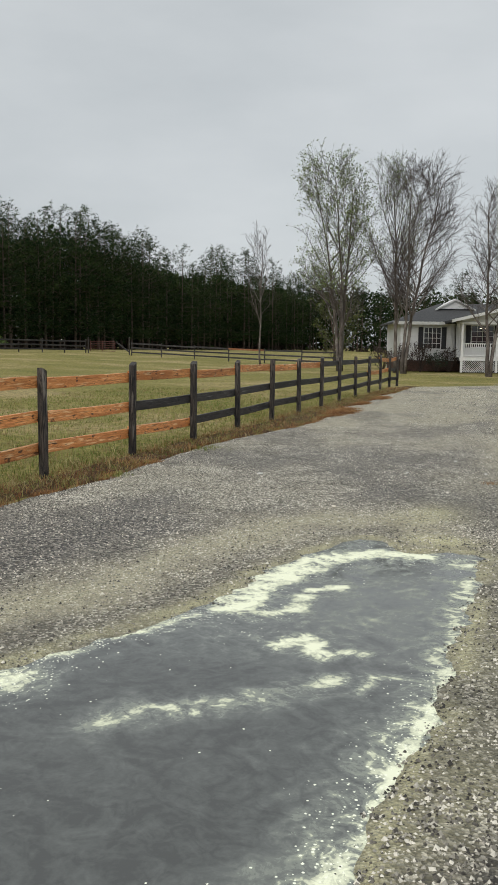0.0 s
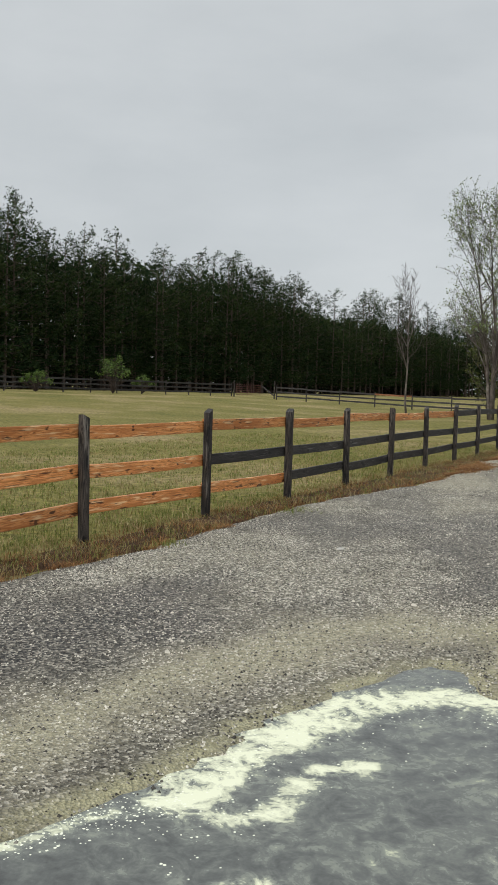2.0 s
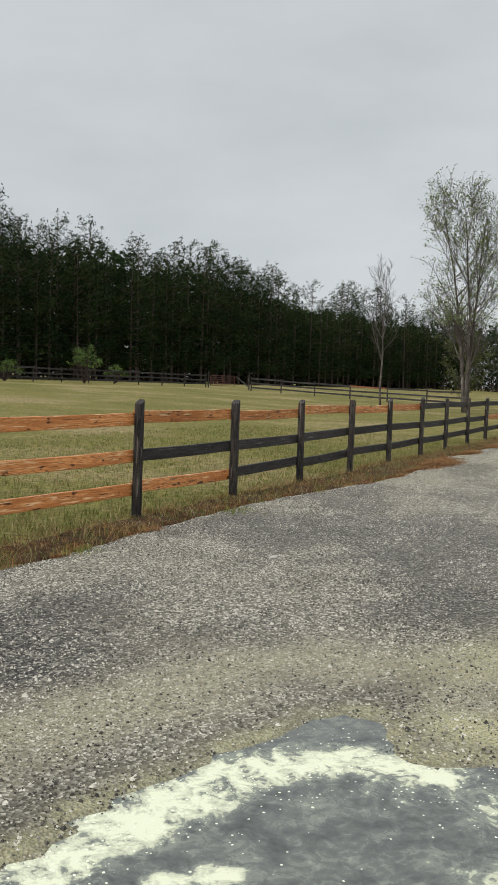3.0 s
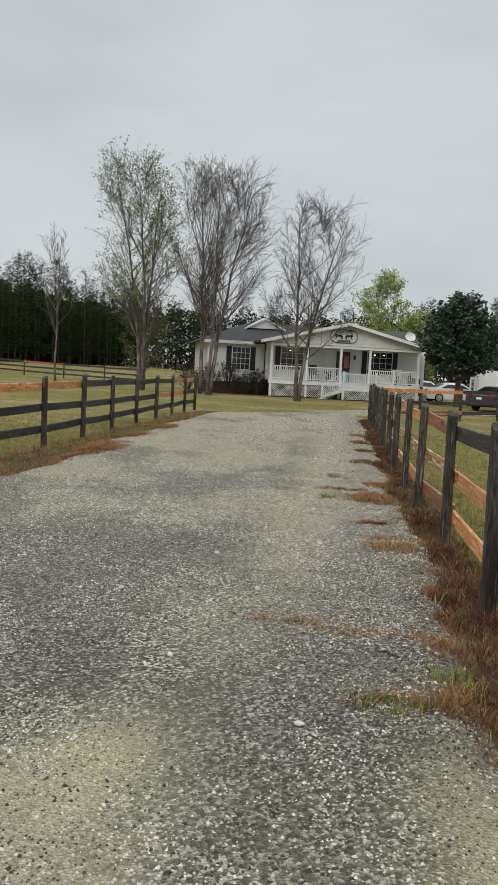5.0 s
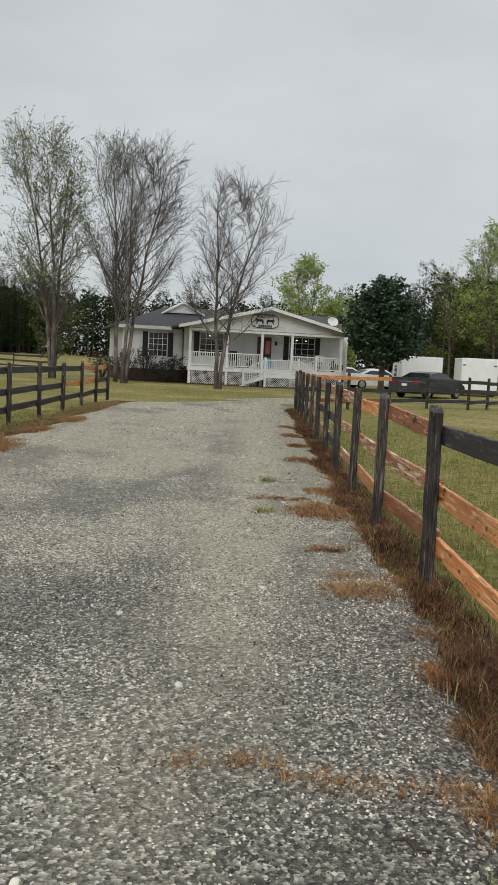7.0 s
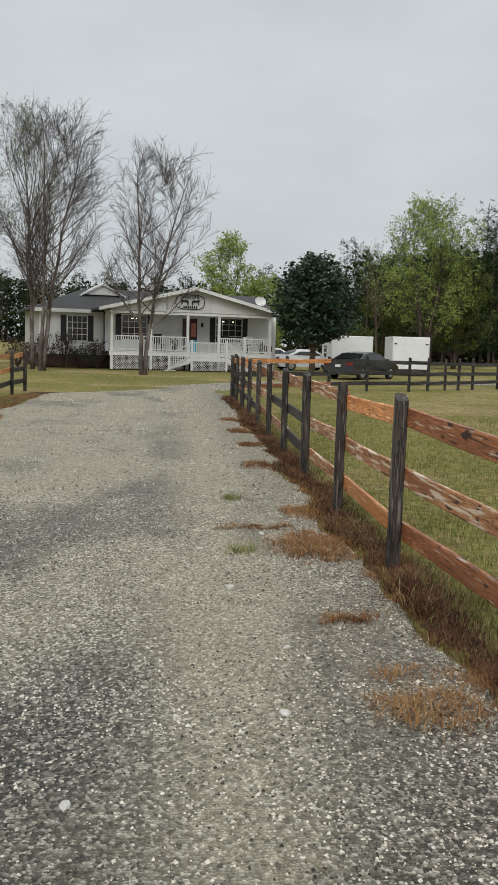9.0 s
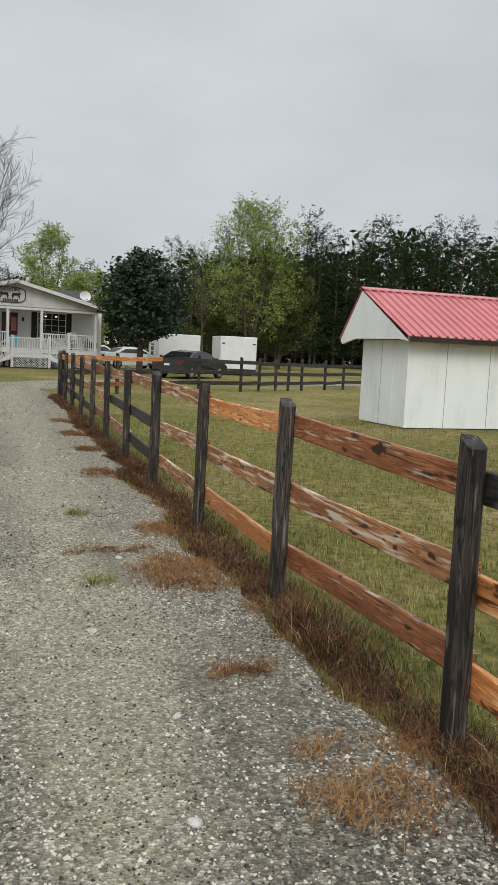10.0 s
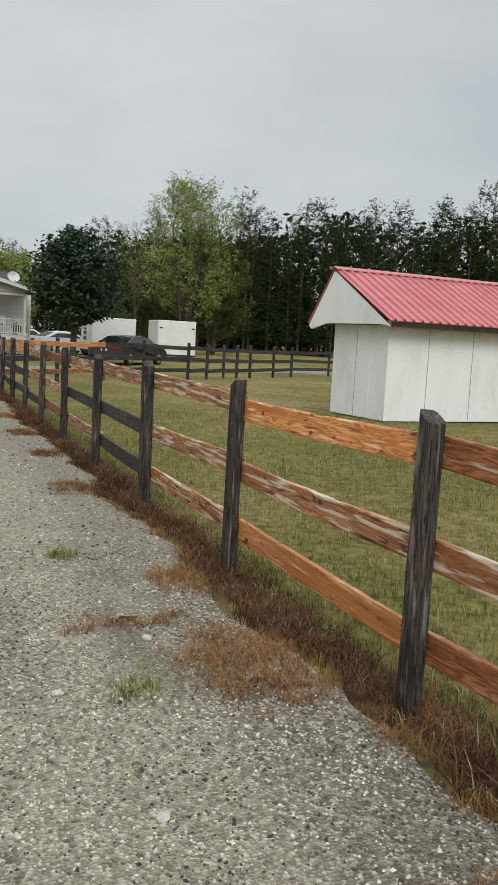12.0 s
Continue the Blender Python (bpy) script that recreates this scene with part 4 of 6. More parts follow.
def house():
    h = thing("house", "white lap-sided single-storey house with a broad gabled front porch", "house", m=pose(-2.85, 47.2, 0.0, 0, 0, 15))
    deck, beam, peak, W = 1.08, 3.42, 4.78, 10.0
    wall_y = 2.3
    # body
    lap_wall(h, -3.75, 0.1, wall_y + 0.5, 0.75, 3.45)
    part("foundation", Shape().box(-3.72, 11.0, wall_y + 0.54, 11.0, 0.0, 0.75), M_BRICK, h, "dark brick foundation")
    lap_wall(h, 0.1, 11.2, wall_y, 0.75, 3.6)
    part("wall", Shape().box(-3.73, 11.18, 10.9, 11.0, 0.0, 3.45), M_SIDING, h)
    part("wall", Shape().box(-3.73, -3.63, wall_y + 0.63, 10.89, 0.75, 3.45), M_SIDING, h)
    part("wall", Shape().box(11.08, 11.18, wall_y + 0.13, 10.89, 0.0, 3.45), M_SIDING, h)
    # main roof: hipped at the left
    y0, y1, ridge_y, rz, ez = wall_y + 0.1, 11.4, 6.8, 4.95, 3.45
    roof = Shape()
    top = [(-4.25, y0, ez), (11.6, y0, ez), (11.6, ridge_y, rz), (-0.4, ridge_y, rz), (-4.25, y1, ez), (11.6, y1, ez)]
    low = [(x, y, z - 0.12) for x, y, z in top]
    roof.add(top + low, [(0, 1, 2, 3), (3, 2, 5, 4), (4, 0, 3), (7, 6, 9, 8), (9, 10, 11, 8), (6, 10, 9), (1, 0, 6, 7), (0, 4, 10, 6), (4, 5, 11, 10), (2, 1, 7, 8), (5, 2, 8, 11)])
    part("roof", roof, M_SHINGLE, h, "dark grey shingle roof")
    part("fascia", Shape().box(-4.3, -0.7, y0 - 0.04, y0 - 0.003, ez - 0.19, ez + 0.02), M_WHITE, h, "white eave board")
    # small cross gable on the roof
    g = Matrix.Translation((0.5, 5.2, 0))
    part("roof_gable", Shape().prism([(-1.15, 4.5), (1.15, 4.5), (0, 5.12)], 0.0, 1.8, g), M_SIDING, h)
    part("roof_gable_cap", Shape().prism([(-1.45, 4.47), (0, 5.24), (1.45, 4.47), (1.45, 4.36), (0, 5.12), (-1.45, 4.36)], -0.15, 1.8, g), M_WHITE, h)
    # porch roof and gable
    cx = 5.0
    def rake(x):
        return beam + 0.28 + (peak - beam - 0.28) * (1 - abs(x - cx) / 5.35)
    gable = part("gable_wall", Shape().prism([(0.0, beam + 0.02), (W, beam + 0.02), (W, beam + 0.26), (cx, peak), (0.0, beam + 0.26)], 0.03, 0.1), M_SIDING, h)
    for i in range(9):
        z = beam + 0.02 + i * 0.145
        half = 5.0 if z < beam + 0.2 else 5.0 * (1 - (z + 0.10 - beam - 0.26) / (peak - beam - 0.26))
        if half > 0.15:
            part("siding_board", Shape().box(cx - half, cx + half, 0.006, 0.027, z, z + 0.138), M_SIDING, gable)
    for s_ in (-1, 1):
        sl = Shape()
        e, p = (cx + s_ * 5.75, 3.52), (cx, peak + 0.12)
        vs = [(e[0], -0.45, e[1]), (p[0], -0.45, p[1]), (p[0], 7.4, p[1]), (e[0], 7.4, e[1])]
        vs = vs + [(x, y, z - 0.13) for x, y, z in vs]
        sl.add(vs, [(0, 1, 2, 3), (7, 6, 5, 4), (1, 0, 4, 5), (3, 2, 6, 7), (0, 3, 7, 4), (2, 1, 5, 6)])
        part("porch_roof", sl, M_SHINGLE, h, "dark grey shingle roof slope")
        rk = Shape()
        vs = [(e[0] - s_ * -0.02, -0.50, e[1] + 0.03), (p[0], -0.50, p[1] + 0.03), (p[0], -0.455, p[1] + 0.03), (e[0] - s_ * -0.02, -0.455, e[1] + 0.03)]
        vs = vs + [(x, y, z - 0.20) for x, y, z in vs]
        rk.add(vs, [(0, 1, 2, 3), (7, 6, 5, 4), (1, 0, 4, 5), (3, 2, 6, 7), (0, 3, 7, 4), (2, 1, 5, 6)])
        part("rake_board", rk, M_WHITE, h, "white rake board")
    part("porch_ceiling", Shape().box(0.02, W - 0.02, 0.11, wall_y - 0.03, beam - 0.02, beam + 0.06), M_WHITE, h)
    part("beam", Shape().box(-0.08, W + 0.08, -0.03, 0.13, beam - 0.16, beam - 0.024), M_WHITE, h)
    # deck
    part("deck", Shape().box(-0.1, W + 0.1, -0.1, wall_y - 0.03, deck - 0.05, deck), M_WHITE, h)
    part("rim_board", Shape().box(-0.1, W + 0.1, -0.08, -0.03, deck - 0.27, deck - 0.052), M_WHITE, h)
    post = bevelled(Shape().box(-0.075, 0.075, -0.075, 0.075, 0, beam - 0.17), "porch_post", M_WHITE, 0.01)
    for x in (0.06, 2.4, 4.65, 6.62, W - 0.06):
        part("porch_post", post, None, h, "white porch post", pose(x, 0.03, 0))
    # railings
    bal = Shape().box(-0.02, 0.02, -0.02, 0.02, 0, 0.74).mesh("baluster", M_WHITE)

    def railing(a, b, name="railing", depth=deck):
        a, b = Vector(a), Vector(b)
        d = b - a
        ln, turn = math.hypot(d.x, d.y), math.degrees(math.atan2(d.y, d.x))
        r = part("railing", Shape().box(0, ln, -0.045, 0.045, 0.84, 0.90), M_WHITE, h, "white porch railing", pose(a.x, a.y, a.z, 0, 0, turn) @ Matrix.Shear('XZ', 4, (0, 0)))
        sl = d.z / ln
        me = r.data
        for v in me.vertices:
            v.co.z += sl * v.co.x
        low_ = Shape().box(0, ln, -0.03, 0.03, 0.07, 0.12).mesh("bottom_rail", M_WHITE)
        for v in low_.vertices:
            v.co.z += sl * v.co.x
        part("bottom_rail", low_, None, r)
        k = int(ln / 0.135)
        for i in range(k):
            x = (i + 0.5) * ln / k
            part("baluster", bal, None, r, m=pose(x, 0, 0.11 + sl * x))

    for x0_, x1_ in ((0.14, 2.32), (2.48, 4.57), (6.70, 8.2), (8.36, W - 0.14)):
        railing((x0_, 0.03, deck), (x1_, 0.03, deck))
    part("rail_post", Shape().box(8.21, 8.35, -0.04, 0.10, deck + 0.002, deck + 1.0), M_WHITE, h)
    # landing with stairs to both sides
    lz, ly = 0.78, -1.25
    part("landing", Shape().box(4.5, 6.75, ly, -0.11, lz - 0.22, lz), M_WHITE, h)
    part("step", Shape().box(4.7, 6.55, -0.42, -0.112, lz + 0.002, lz + 0.16), M_WHITE, h)
    for x in (4.55, 6.70):
        part("newel_post", Shape().box(x - 0.06, x + 0.06, ly - 0.062, ly + 0.058, 0, lz + 1.02), M_WHITE, h)
    railing((4.62, ly, lz), (6.63, ly, lz))
    for s_, x in ((-1, 4.48), (1, 6.77)):
        for k in range(4):
            xa = x + s_ * 0.29 * k
            part("tread", Shape().box(min(xa, xa + s_ * 0.31), max(xa, xa + s_ * 0.31), ly + 0.06, -0.2, lz - 0.19 * (k + 1) - 0.03, lz - 0.19 * (k + 1)), M_WHITE, h)
        st = Shape()
        st.prism([(x, lz), (x + s_ * 1.35, -0.02), (x + s_ * 1.6, -0.02), (x, lz - 0.34)] if s_ > 0 else [(x, lz - 0.34), (x - 1.6, -0.02), (x - 1.35, -0.02), (x, lz)], ly - 0.02, ly + 0.045)
        part("stringer", st, M_WHITE, h)
        part("newel_post", Shape().box(x + s_ * 1.3 - 0.05, x + s_ * 1.3 + 0.05, ly - 0.05, ly + 0.05, 0, 0.95), M_WHITE, h)
        if s_ > 0:
            railing((x, ly, lz), (x + 1.25, ly, 0.06))
        else:
            railing((x - 1.25, ly, 0.06), (x, ly, lz))

    # lattice skirts
    def lattice(x0_, x1_, y, z0, z1):
        s = Shape()
        w, pitch = 0.016, 0.14
        hh = z1 - z0
        k = int((x1_ - x0_ + hh) / pitch)
        for i in range(k):
            for sg, off in ((1, 0.0), (-1, 0.013)):
                xs = x0_ - hh + i * pitch if sg > 0 else x0_ + i * pitch
                a0, a1 = max(0.0, (x0_ - xs) if sg > 0 else (xs - x1_)), min(hh, (x1_ - xs) if sg > 0 else (xs - x0_))
                if a1 - a0 < 0.02:
                    continue
                p, q = (xs + sg * a0, z0 + a0), (xs + sg * a1, z0 + a1)
                s.add([(p[0] - w, y + off, p[1]), (p[0] + w, y + off, p[1]), (q[0] + w, y + off, q[1]), (q[0] - w, y + off, q[1]),
                       (p[0] - w, y + off + 0.012, p[1]), (p[0] + w, y + off + 0.012, p[1]), (q[0] + w, y + off + 0.012, q[1]), (q[0] - w, y + off + 0.012, q[1])],
                      [(0, 1, 2, 3), (7, 6, 5, 4), (1, 5, 6, 2), (4, 0, 3, 7)])
        part("lattice", s, M_WHITE, h, "white diagonal lattice skirt")

    for a, b in ((0.15, 2.3), (2.5, 4.4), (6.85, 8.2), (8.3, W - 0.14)):
        lattice(a, b, -0.02, 0.02, deck - 0.28)
    lattice(4.62, 6.64, ly + 0.01, 0.02, lz - 0.23)
    # black sheet standing in for the shade under the deck, behind the lattice
    part("underdeck_shade", Shape().box(0.1, W - 0.1, 0.7, 0.75, 0.0, deck - 0.06), M_BLACK, h)

    # windows, shutters, door
    def window(x, z, w, hh, y, shutter=0.34, lit=False):
        win = part("window", Shape().box(x - w / 2, x + w / 2, y - 0.05, y - 0.026, z, z + hh), M_GLASS, h, "dark paned window")
        f = Shape()
        for a, b, c, d in ((x - w / 2 - 0.05, x + w / 2 + 0.05, z - 0.06, z), (x - w / 2 - 0.05, x + w / 2 + 0.05, z + hh, z + hh + 0.06),
                           (x - w / 2 - 0.05, x - w / 2, z, z + hh), (x + w / 2, x + w / 2 + 0.05, z, z + hh)):
            f.box(a, b, y - 0.085, y - 0.024, c, d)
        part("window_frame", f, M_WHITE, win)
        m_ = Shape()
        for i in range(1, 4):
            xx = x - w / 2 + w * i / 4
            m_.box(xx - 0.014, xx + 0.014, y - 0.066, y - 0.051, z, z + hh)
        for i in range(1, 4):
            zz = z + hh * i / 4
            m_.box(x - w / 2, x + w / 2, y - 0.070, y - 0.053, zz - 0.014, zz + 0.014)
        part("window_grille", m_, M_WHITE, win)
        for s_ in (-1, 1):
            xx = x + s_ * (w / 2 + 0.07 + shutter / 2)
            sh = Shape().box(xx - shutter / 2, xx + shutter / 2, y - 0.055, y - 0.025, z - 0.05, z + hh + 0.05)
            for i in range(9):
                zz = z + hh * (i + 0.5) / 9
                sh.box(xx - shutter / 2 + 0.04, xx + shutter / 2 - 0.04, y - 0.068, y - 0.056, zz - 0.035, zz + 0.02)
            part("shutter", sh, M_BLACK, h, "black louvred shutter")

    window(-1.5, 1.6, 1.15, 1.45, wall_y + 0.5)
    window(1.9, 1.75, 1.5, 1.45, wall_y)
    window(8.0, 1.75, 1.7, 1.45, wall_y)
    d = part("door", Shape().box(4.95, 5.9, wall_y - 0.06, wall_y - 0.026, deck + 0.02, deck + 2.05), M_DOOR, h, "dark red front door")
    part("door_panel", Shape().box(5.50, 5.82, wall_y - 0.075, wall_y - 0.062, deck + 0.95, deck + 1.8), M_PINK, d, "faded pink panel")
    part("porch_lamp", Shape().box(6.15, 6.27, wall_y - 0.14, wall_y - 0.026, deck + 1.55, deck + 1.8), M_BLACK, h)
    for x in (1.75, 2.05, 7.6, 8.25):
        part("light_bulb", Shape().tube([(x - 0.06, wall_y - 0.10, 3.02), (x + 0.06, wall_y - 0.10, 3.02)], [0.022, 0.022], 6), M_LAMP, h, "small warm lit bulb")
    part("corner_board", Shape().box(11.05, 11.22, wall_y - 0.03, wall_y - 0.023, 0.75, 3.45), M_WHITE, h)
    # steps of stacked masonry at the house's far corner
    for k in range(5):
        part("masonry_step", Shape().box(10.15, 10.75 - 0.0 * k, wall_y - 1.0 + 0.12 * k, wall_y - 0.1, 0.40 * k, 0.40 * k + 0.37), M_BRICK if k % 2 else M_SIDING, h)
    return h


house()
HOUSE = pose(-2.85, 47.2, 0.0, 0, 0, 15)


def welcome_sign():
    """An oval scrollwork sign: ring, word, two plain animal silhouettes and a row of unreadable letters."""
    s = thing("welcome_sign", "black oval metal welcome sign on the white gable", "sign", m=HOUSE @ Matrix.Translation((4.75, -0.045, 4.05)))
    ring = Shape()
    n, W2, H2 = 40, 0.86, 0.40

    def oval(k, grow):
        a = 2 * math.pi * k / n
        c, s2 = math.cos(a), math.sin(a)
        return (math.copysign(abs(c) ** 0.6, c) * (W2 + grow), math.copysign(abs(s2) ** 0.6, s2) * (H2 + grow))
    for i in range(n):
        a, b, c, d = oval(i, 0), oval(i + 1, 0), oval(i + 1, 0.045), oval(i, 0.045)
        ring.add([(a[0], 0, a[1]), (b[0], 0, b[1]), (c[0], 0, c[1]), (d[0], 0, d[1]), (a[0], 0.02, a[1]), (b[0], 0.02, b[1]), (c[0], 0.02, c[1]), (d[0], 0.02, d[1])],
                 [(0, 1, 2, 3), (7, 6, 5, 4), (1, 0, 4, 5), (3, 2, 6, 7)])
    part("ring", ring, M_BLACK, s)
    for sg in (-1, 1):
        horse = Shape()
        horse.prism([(sg * 0.08, -0.02), (sg * 0.16, 0.12), (sg * 0.40, 0.10), (sg * 0.55, 0.16), (sg * 0.62, 0.02), (sg * 0.52, 0.0), (sg * 0.58, -0.18), (sg * 0.53, -0.18), (sg * 0.45, -0.02), (sg * 0.2, -0.03), (sg * 0.17, -0.19), (sg * 0.12, -0.19)], 0, 0.02)
        part("silhouette", horse, M_BLACK, s)
    text = bpy.data.curves.new("word", 'FONT')
    text.body, text.size, text.extrude, text.align_x, text.align_y = "WELCOME", 0.24, 0.01, 'CENTER', 'CENTER'
    text.materials.append(M_BLACK)
    tmp = bpy.data.objects.new("tmp", text)
    scene.collection.objects.link(tmp)
    me = bpy.data.meshes.new_from_object(tmp.evaluated_get(bpy.context.evaluated_depsgraph_get()))
    bpy.data.objects.remove(tmp)
    part("word", me, None, s, "black letters", Matrix.Translation((0, -0.004, 0.29)) @ Matrix.Rotation(radians(90), 4, 'X'))
    for k in range(7):
        part("letter_bar", Shape().box(-0.42 + 0.13 * k, -0.34 + 0.13 * k, -0.01, 0.012, -0.37, -0.23), M_BLACK, s)
    return s


def satellite_dish():
    d = thing("satellite_dish", "pale grey satellite dish on the porch roof edge", "dish", m=HOUSE @ Matrix.Translation((9.55, 0.8, 3.72)))
    bowl = Shape()
    rings, seg = 5, 18
    vs = [(0, 0.10, 0)]
    for r_ in range(1, rings + 1):
        q = r_ / rings
        vs += [(0.36 * q * math.cos(2 * math.pi * k / seg), 0.10 - 0.10 * q * q, 0.31 * q * math.sin(2 * math.pi * k / seg)) for k in range(seg)]
    fs = [(0, 1 + k, 1 + (k + 1) % seg) for k in range(seg)]
    for r_ in range(rings - 1):
        fs += [(1 + r_ * seg + k, 1 + r_ * seg + (k + 1) % seg, 1 + (r_ + 1) * seg + (k + 1) % seg, 1 + (r_ + 1) * seg + k) for k in range(seg)]
    fs += [tuple(reversed(f)) for f in fs]
    back = [(x, y + 0.015, z) for x, y, z in vs]
    m_tilt = Matrix.Translation((0, 0, 0.62)) @ Matrix.Rotation(radians(-20), 4, 'X')
    half = len(fs) // 2
    bowl.add([tuple(m_tilt @ Vector(v)) for v in vs] + [tuple(m_tilt @ Vector(v)) for v in back], fs[:half] + [tuple(i + len(vs) for i in f) for f in fs[half:]])
    part("bowl", bowl, M_WHITE, d)
    part("mast", Shape().tube([(0, 0.14, 0.62), (0, 0.14, 0.1), (0, 0.1, -0.08)], [0.025] * 3, 6), M_DARKTRIM, d)
    part("feed_arm", Shape().tube([(0, 0.05, 0.35), (0, -0.4, 0.42)], [0.014] * 2, 5), M_DARKTRIM, d)


def porch_chair(x, turn, mat, label):
    c = thing("porch_chair", label, "chair", "porch chairs", m=HOUSE @ Matrix.Translation((x, 1.2, 1.08)) @ pose(0, 0, 0, 0, 0, turn))
    part("seat", bevelled(Shape().box(-0.27, 0.27, -0.25, 0.25, 0.40, 0.44), "seat", mat, 0.01), None, c)
    part("backrest", bevelled(Shape().box(-0.27, 0.27, 0.22, 0.26, 0.45, 1.05), "backrest", mat, 0.01), None, c)
    for sx in (-1, 1):
        part("armrest", Shape().box(sx * 0.29 - 0.03, sx * 0.29 + 0.03, -0.25, 0.25, 0.62, 0.65), mat, c)
        for sy in (-1, 1):
            part("leg", Shape().box(sx * 0.25 - 0.02, sx * 0.25 + 0.02, sy * 0.21 - 0.02, sy * 0.21 + 0.02, 0, 0.40), mat, c)


def storage_bin(x, y, w, d_, hh, mat, label, name, category):
    b = thing(name, label, category, m=HOUSE @ Matrix.Translation((x, y, 1.08)))
    part("body", bevelled(Shape().prism([(-w / 2 * 0.88, 0), (w / 2 * 0.88, 0), (w / 2, hh), (-w / 2, hh)], -d_ / 2, d_ / 2), "body", mat, 0.02), None, b)
    part("lid", bevelled(Shape().box(-w / 2 - 0.02, w / 2 + 0.02, -d_ / 2 - 0.02, d_ / 2 + 0.02, hh + 0.003, hh + 0.05), "lid", mat, 0.015), None, b)


welcome_sign()
satellite_dish()
porch_chair(3.2, 10, M_BLACK, "black slatted armchair on the white porch")
porch_chair(7.4, -15, M_BLACK, "black slatted armchair beside the porch window")
porch_chair(9.2, 20, M_WHITE, "white armchair at the end of the porch")
storage_bin(4.98, 0.45, 0.62, 0.5, 0.66, M_TEAL, "turquoise plastic storage bin behind the railing", "storage_bin", "bin")


def flower_pot(x, y):
    p = thing("flower_pot", "dark flower pot with a trailing plant by the rail", "plant pot", "porch pots", m=HOUSE @ Matrix.Translation((x, y, 1.08)))
    part("pot", Shape().tube([(0, 0, 0), (0, 0, 0.3), (0, 0, 0.34)], [0.12, 0.17, 0.18], 10), M_BLACK, p)
    lv = Shape()
    blade_clump(lv, (0, 0, 0.5), 0.32, 60, rnd, 0.2, 1.0)
    part("plant", lv, M_OLIVE, p)


flower_pot(8.5, 0.35)
flower_pot(9.6, 0.5)
flower_pot(4.3, 1.7)

# ---------- parked vehicles ----------
M_CARBLACK = material("black_car_paint", [(0.008, 0.008, 0.009), (0.014, 0.014, 0.016)], 2, 0.12, 0, spec=0.6)
M_CARWHITE = material("white_car_paint", [(0.66, 0.67, 0.68), (0.75, 0.76, 0.77)], 2, 0.2, 0, spec=0.6)
M_TYRE = material("tyre_rubber", [(0.012, 0.012, 0.012), (0.03, 0.03, 0.03)], 8, 0.9)
M_RIM = material("alloy_rim", [(0.35, 0.35, 0.36), (0.5, 0.5, 0.5)], 4, 0.3, 0, metal=0.9)
M_REDLAMP = material("red_tail_lamp", [(0.16, 0.01, 0.012), (0.24, 0.02, 0.02)], 6, 0.2, 0)
M_TRAILER = material("white_trailer_skin", [(0.66, 0.67, 0.66), (0.78, 0.79, 0.78)], 1.5, 0.4, 0.03, 20)


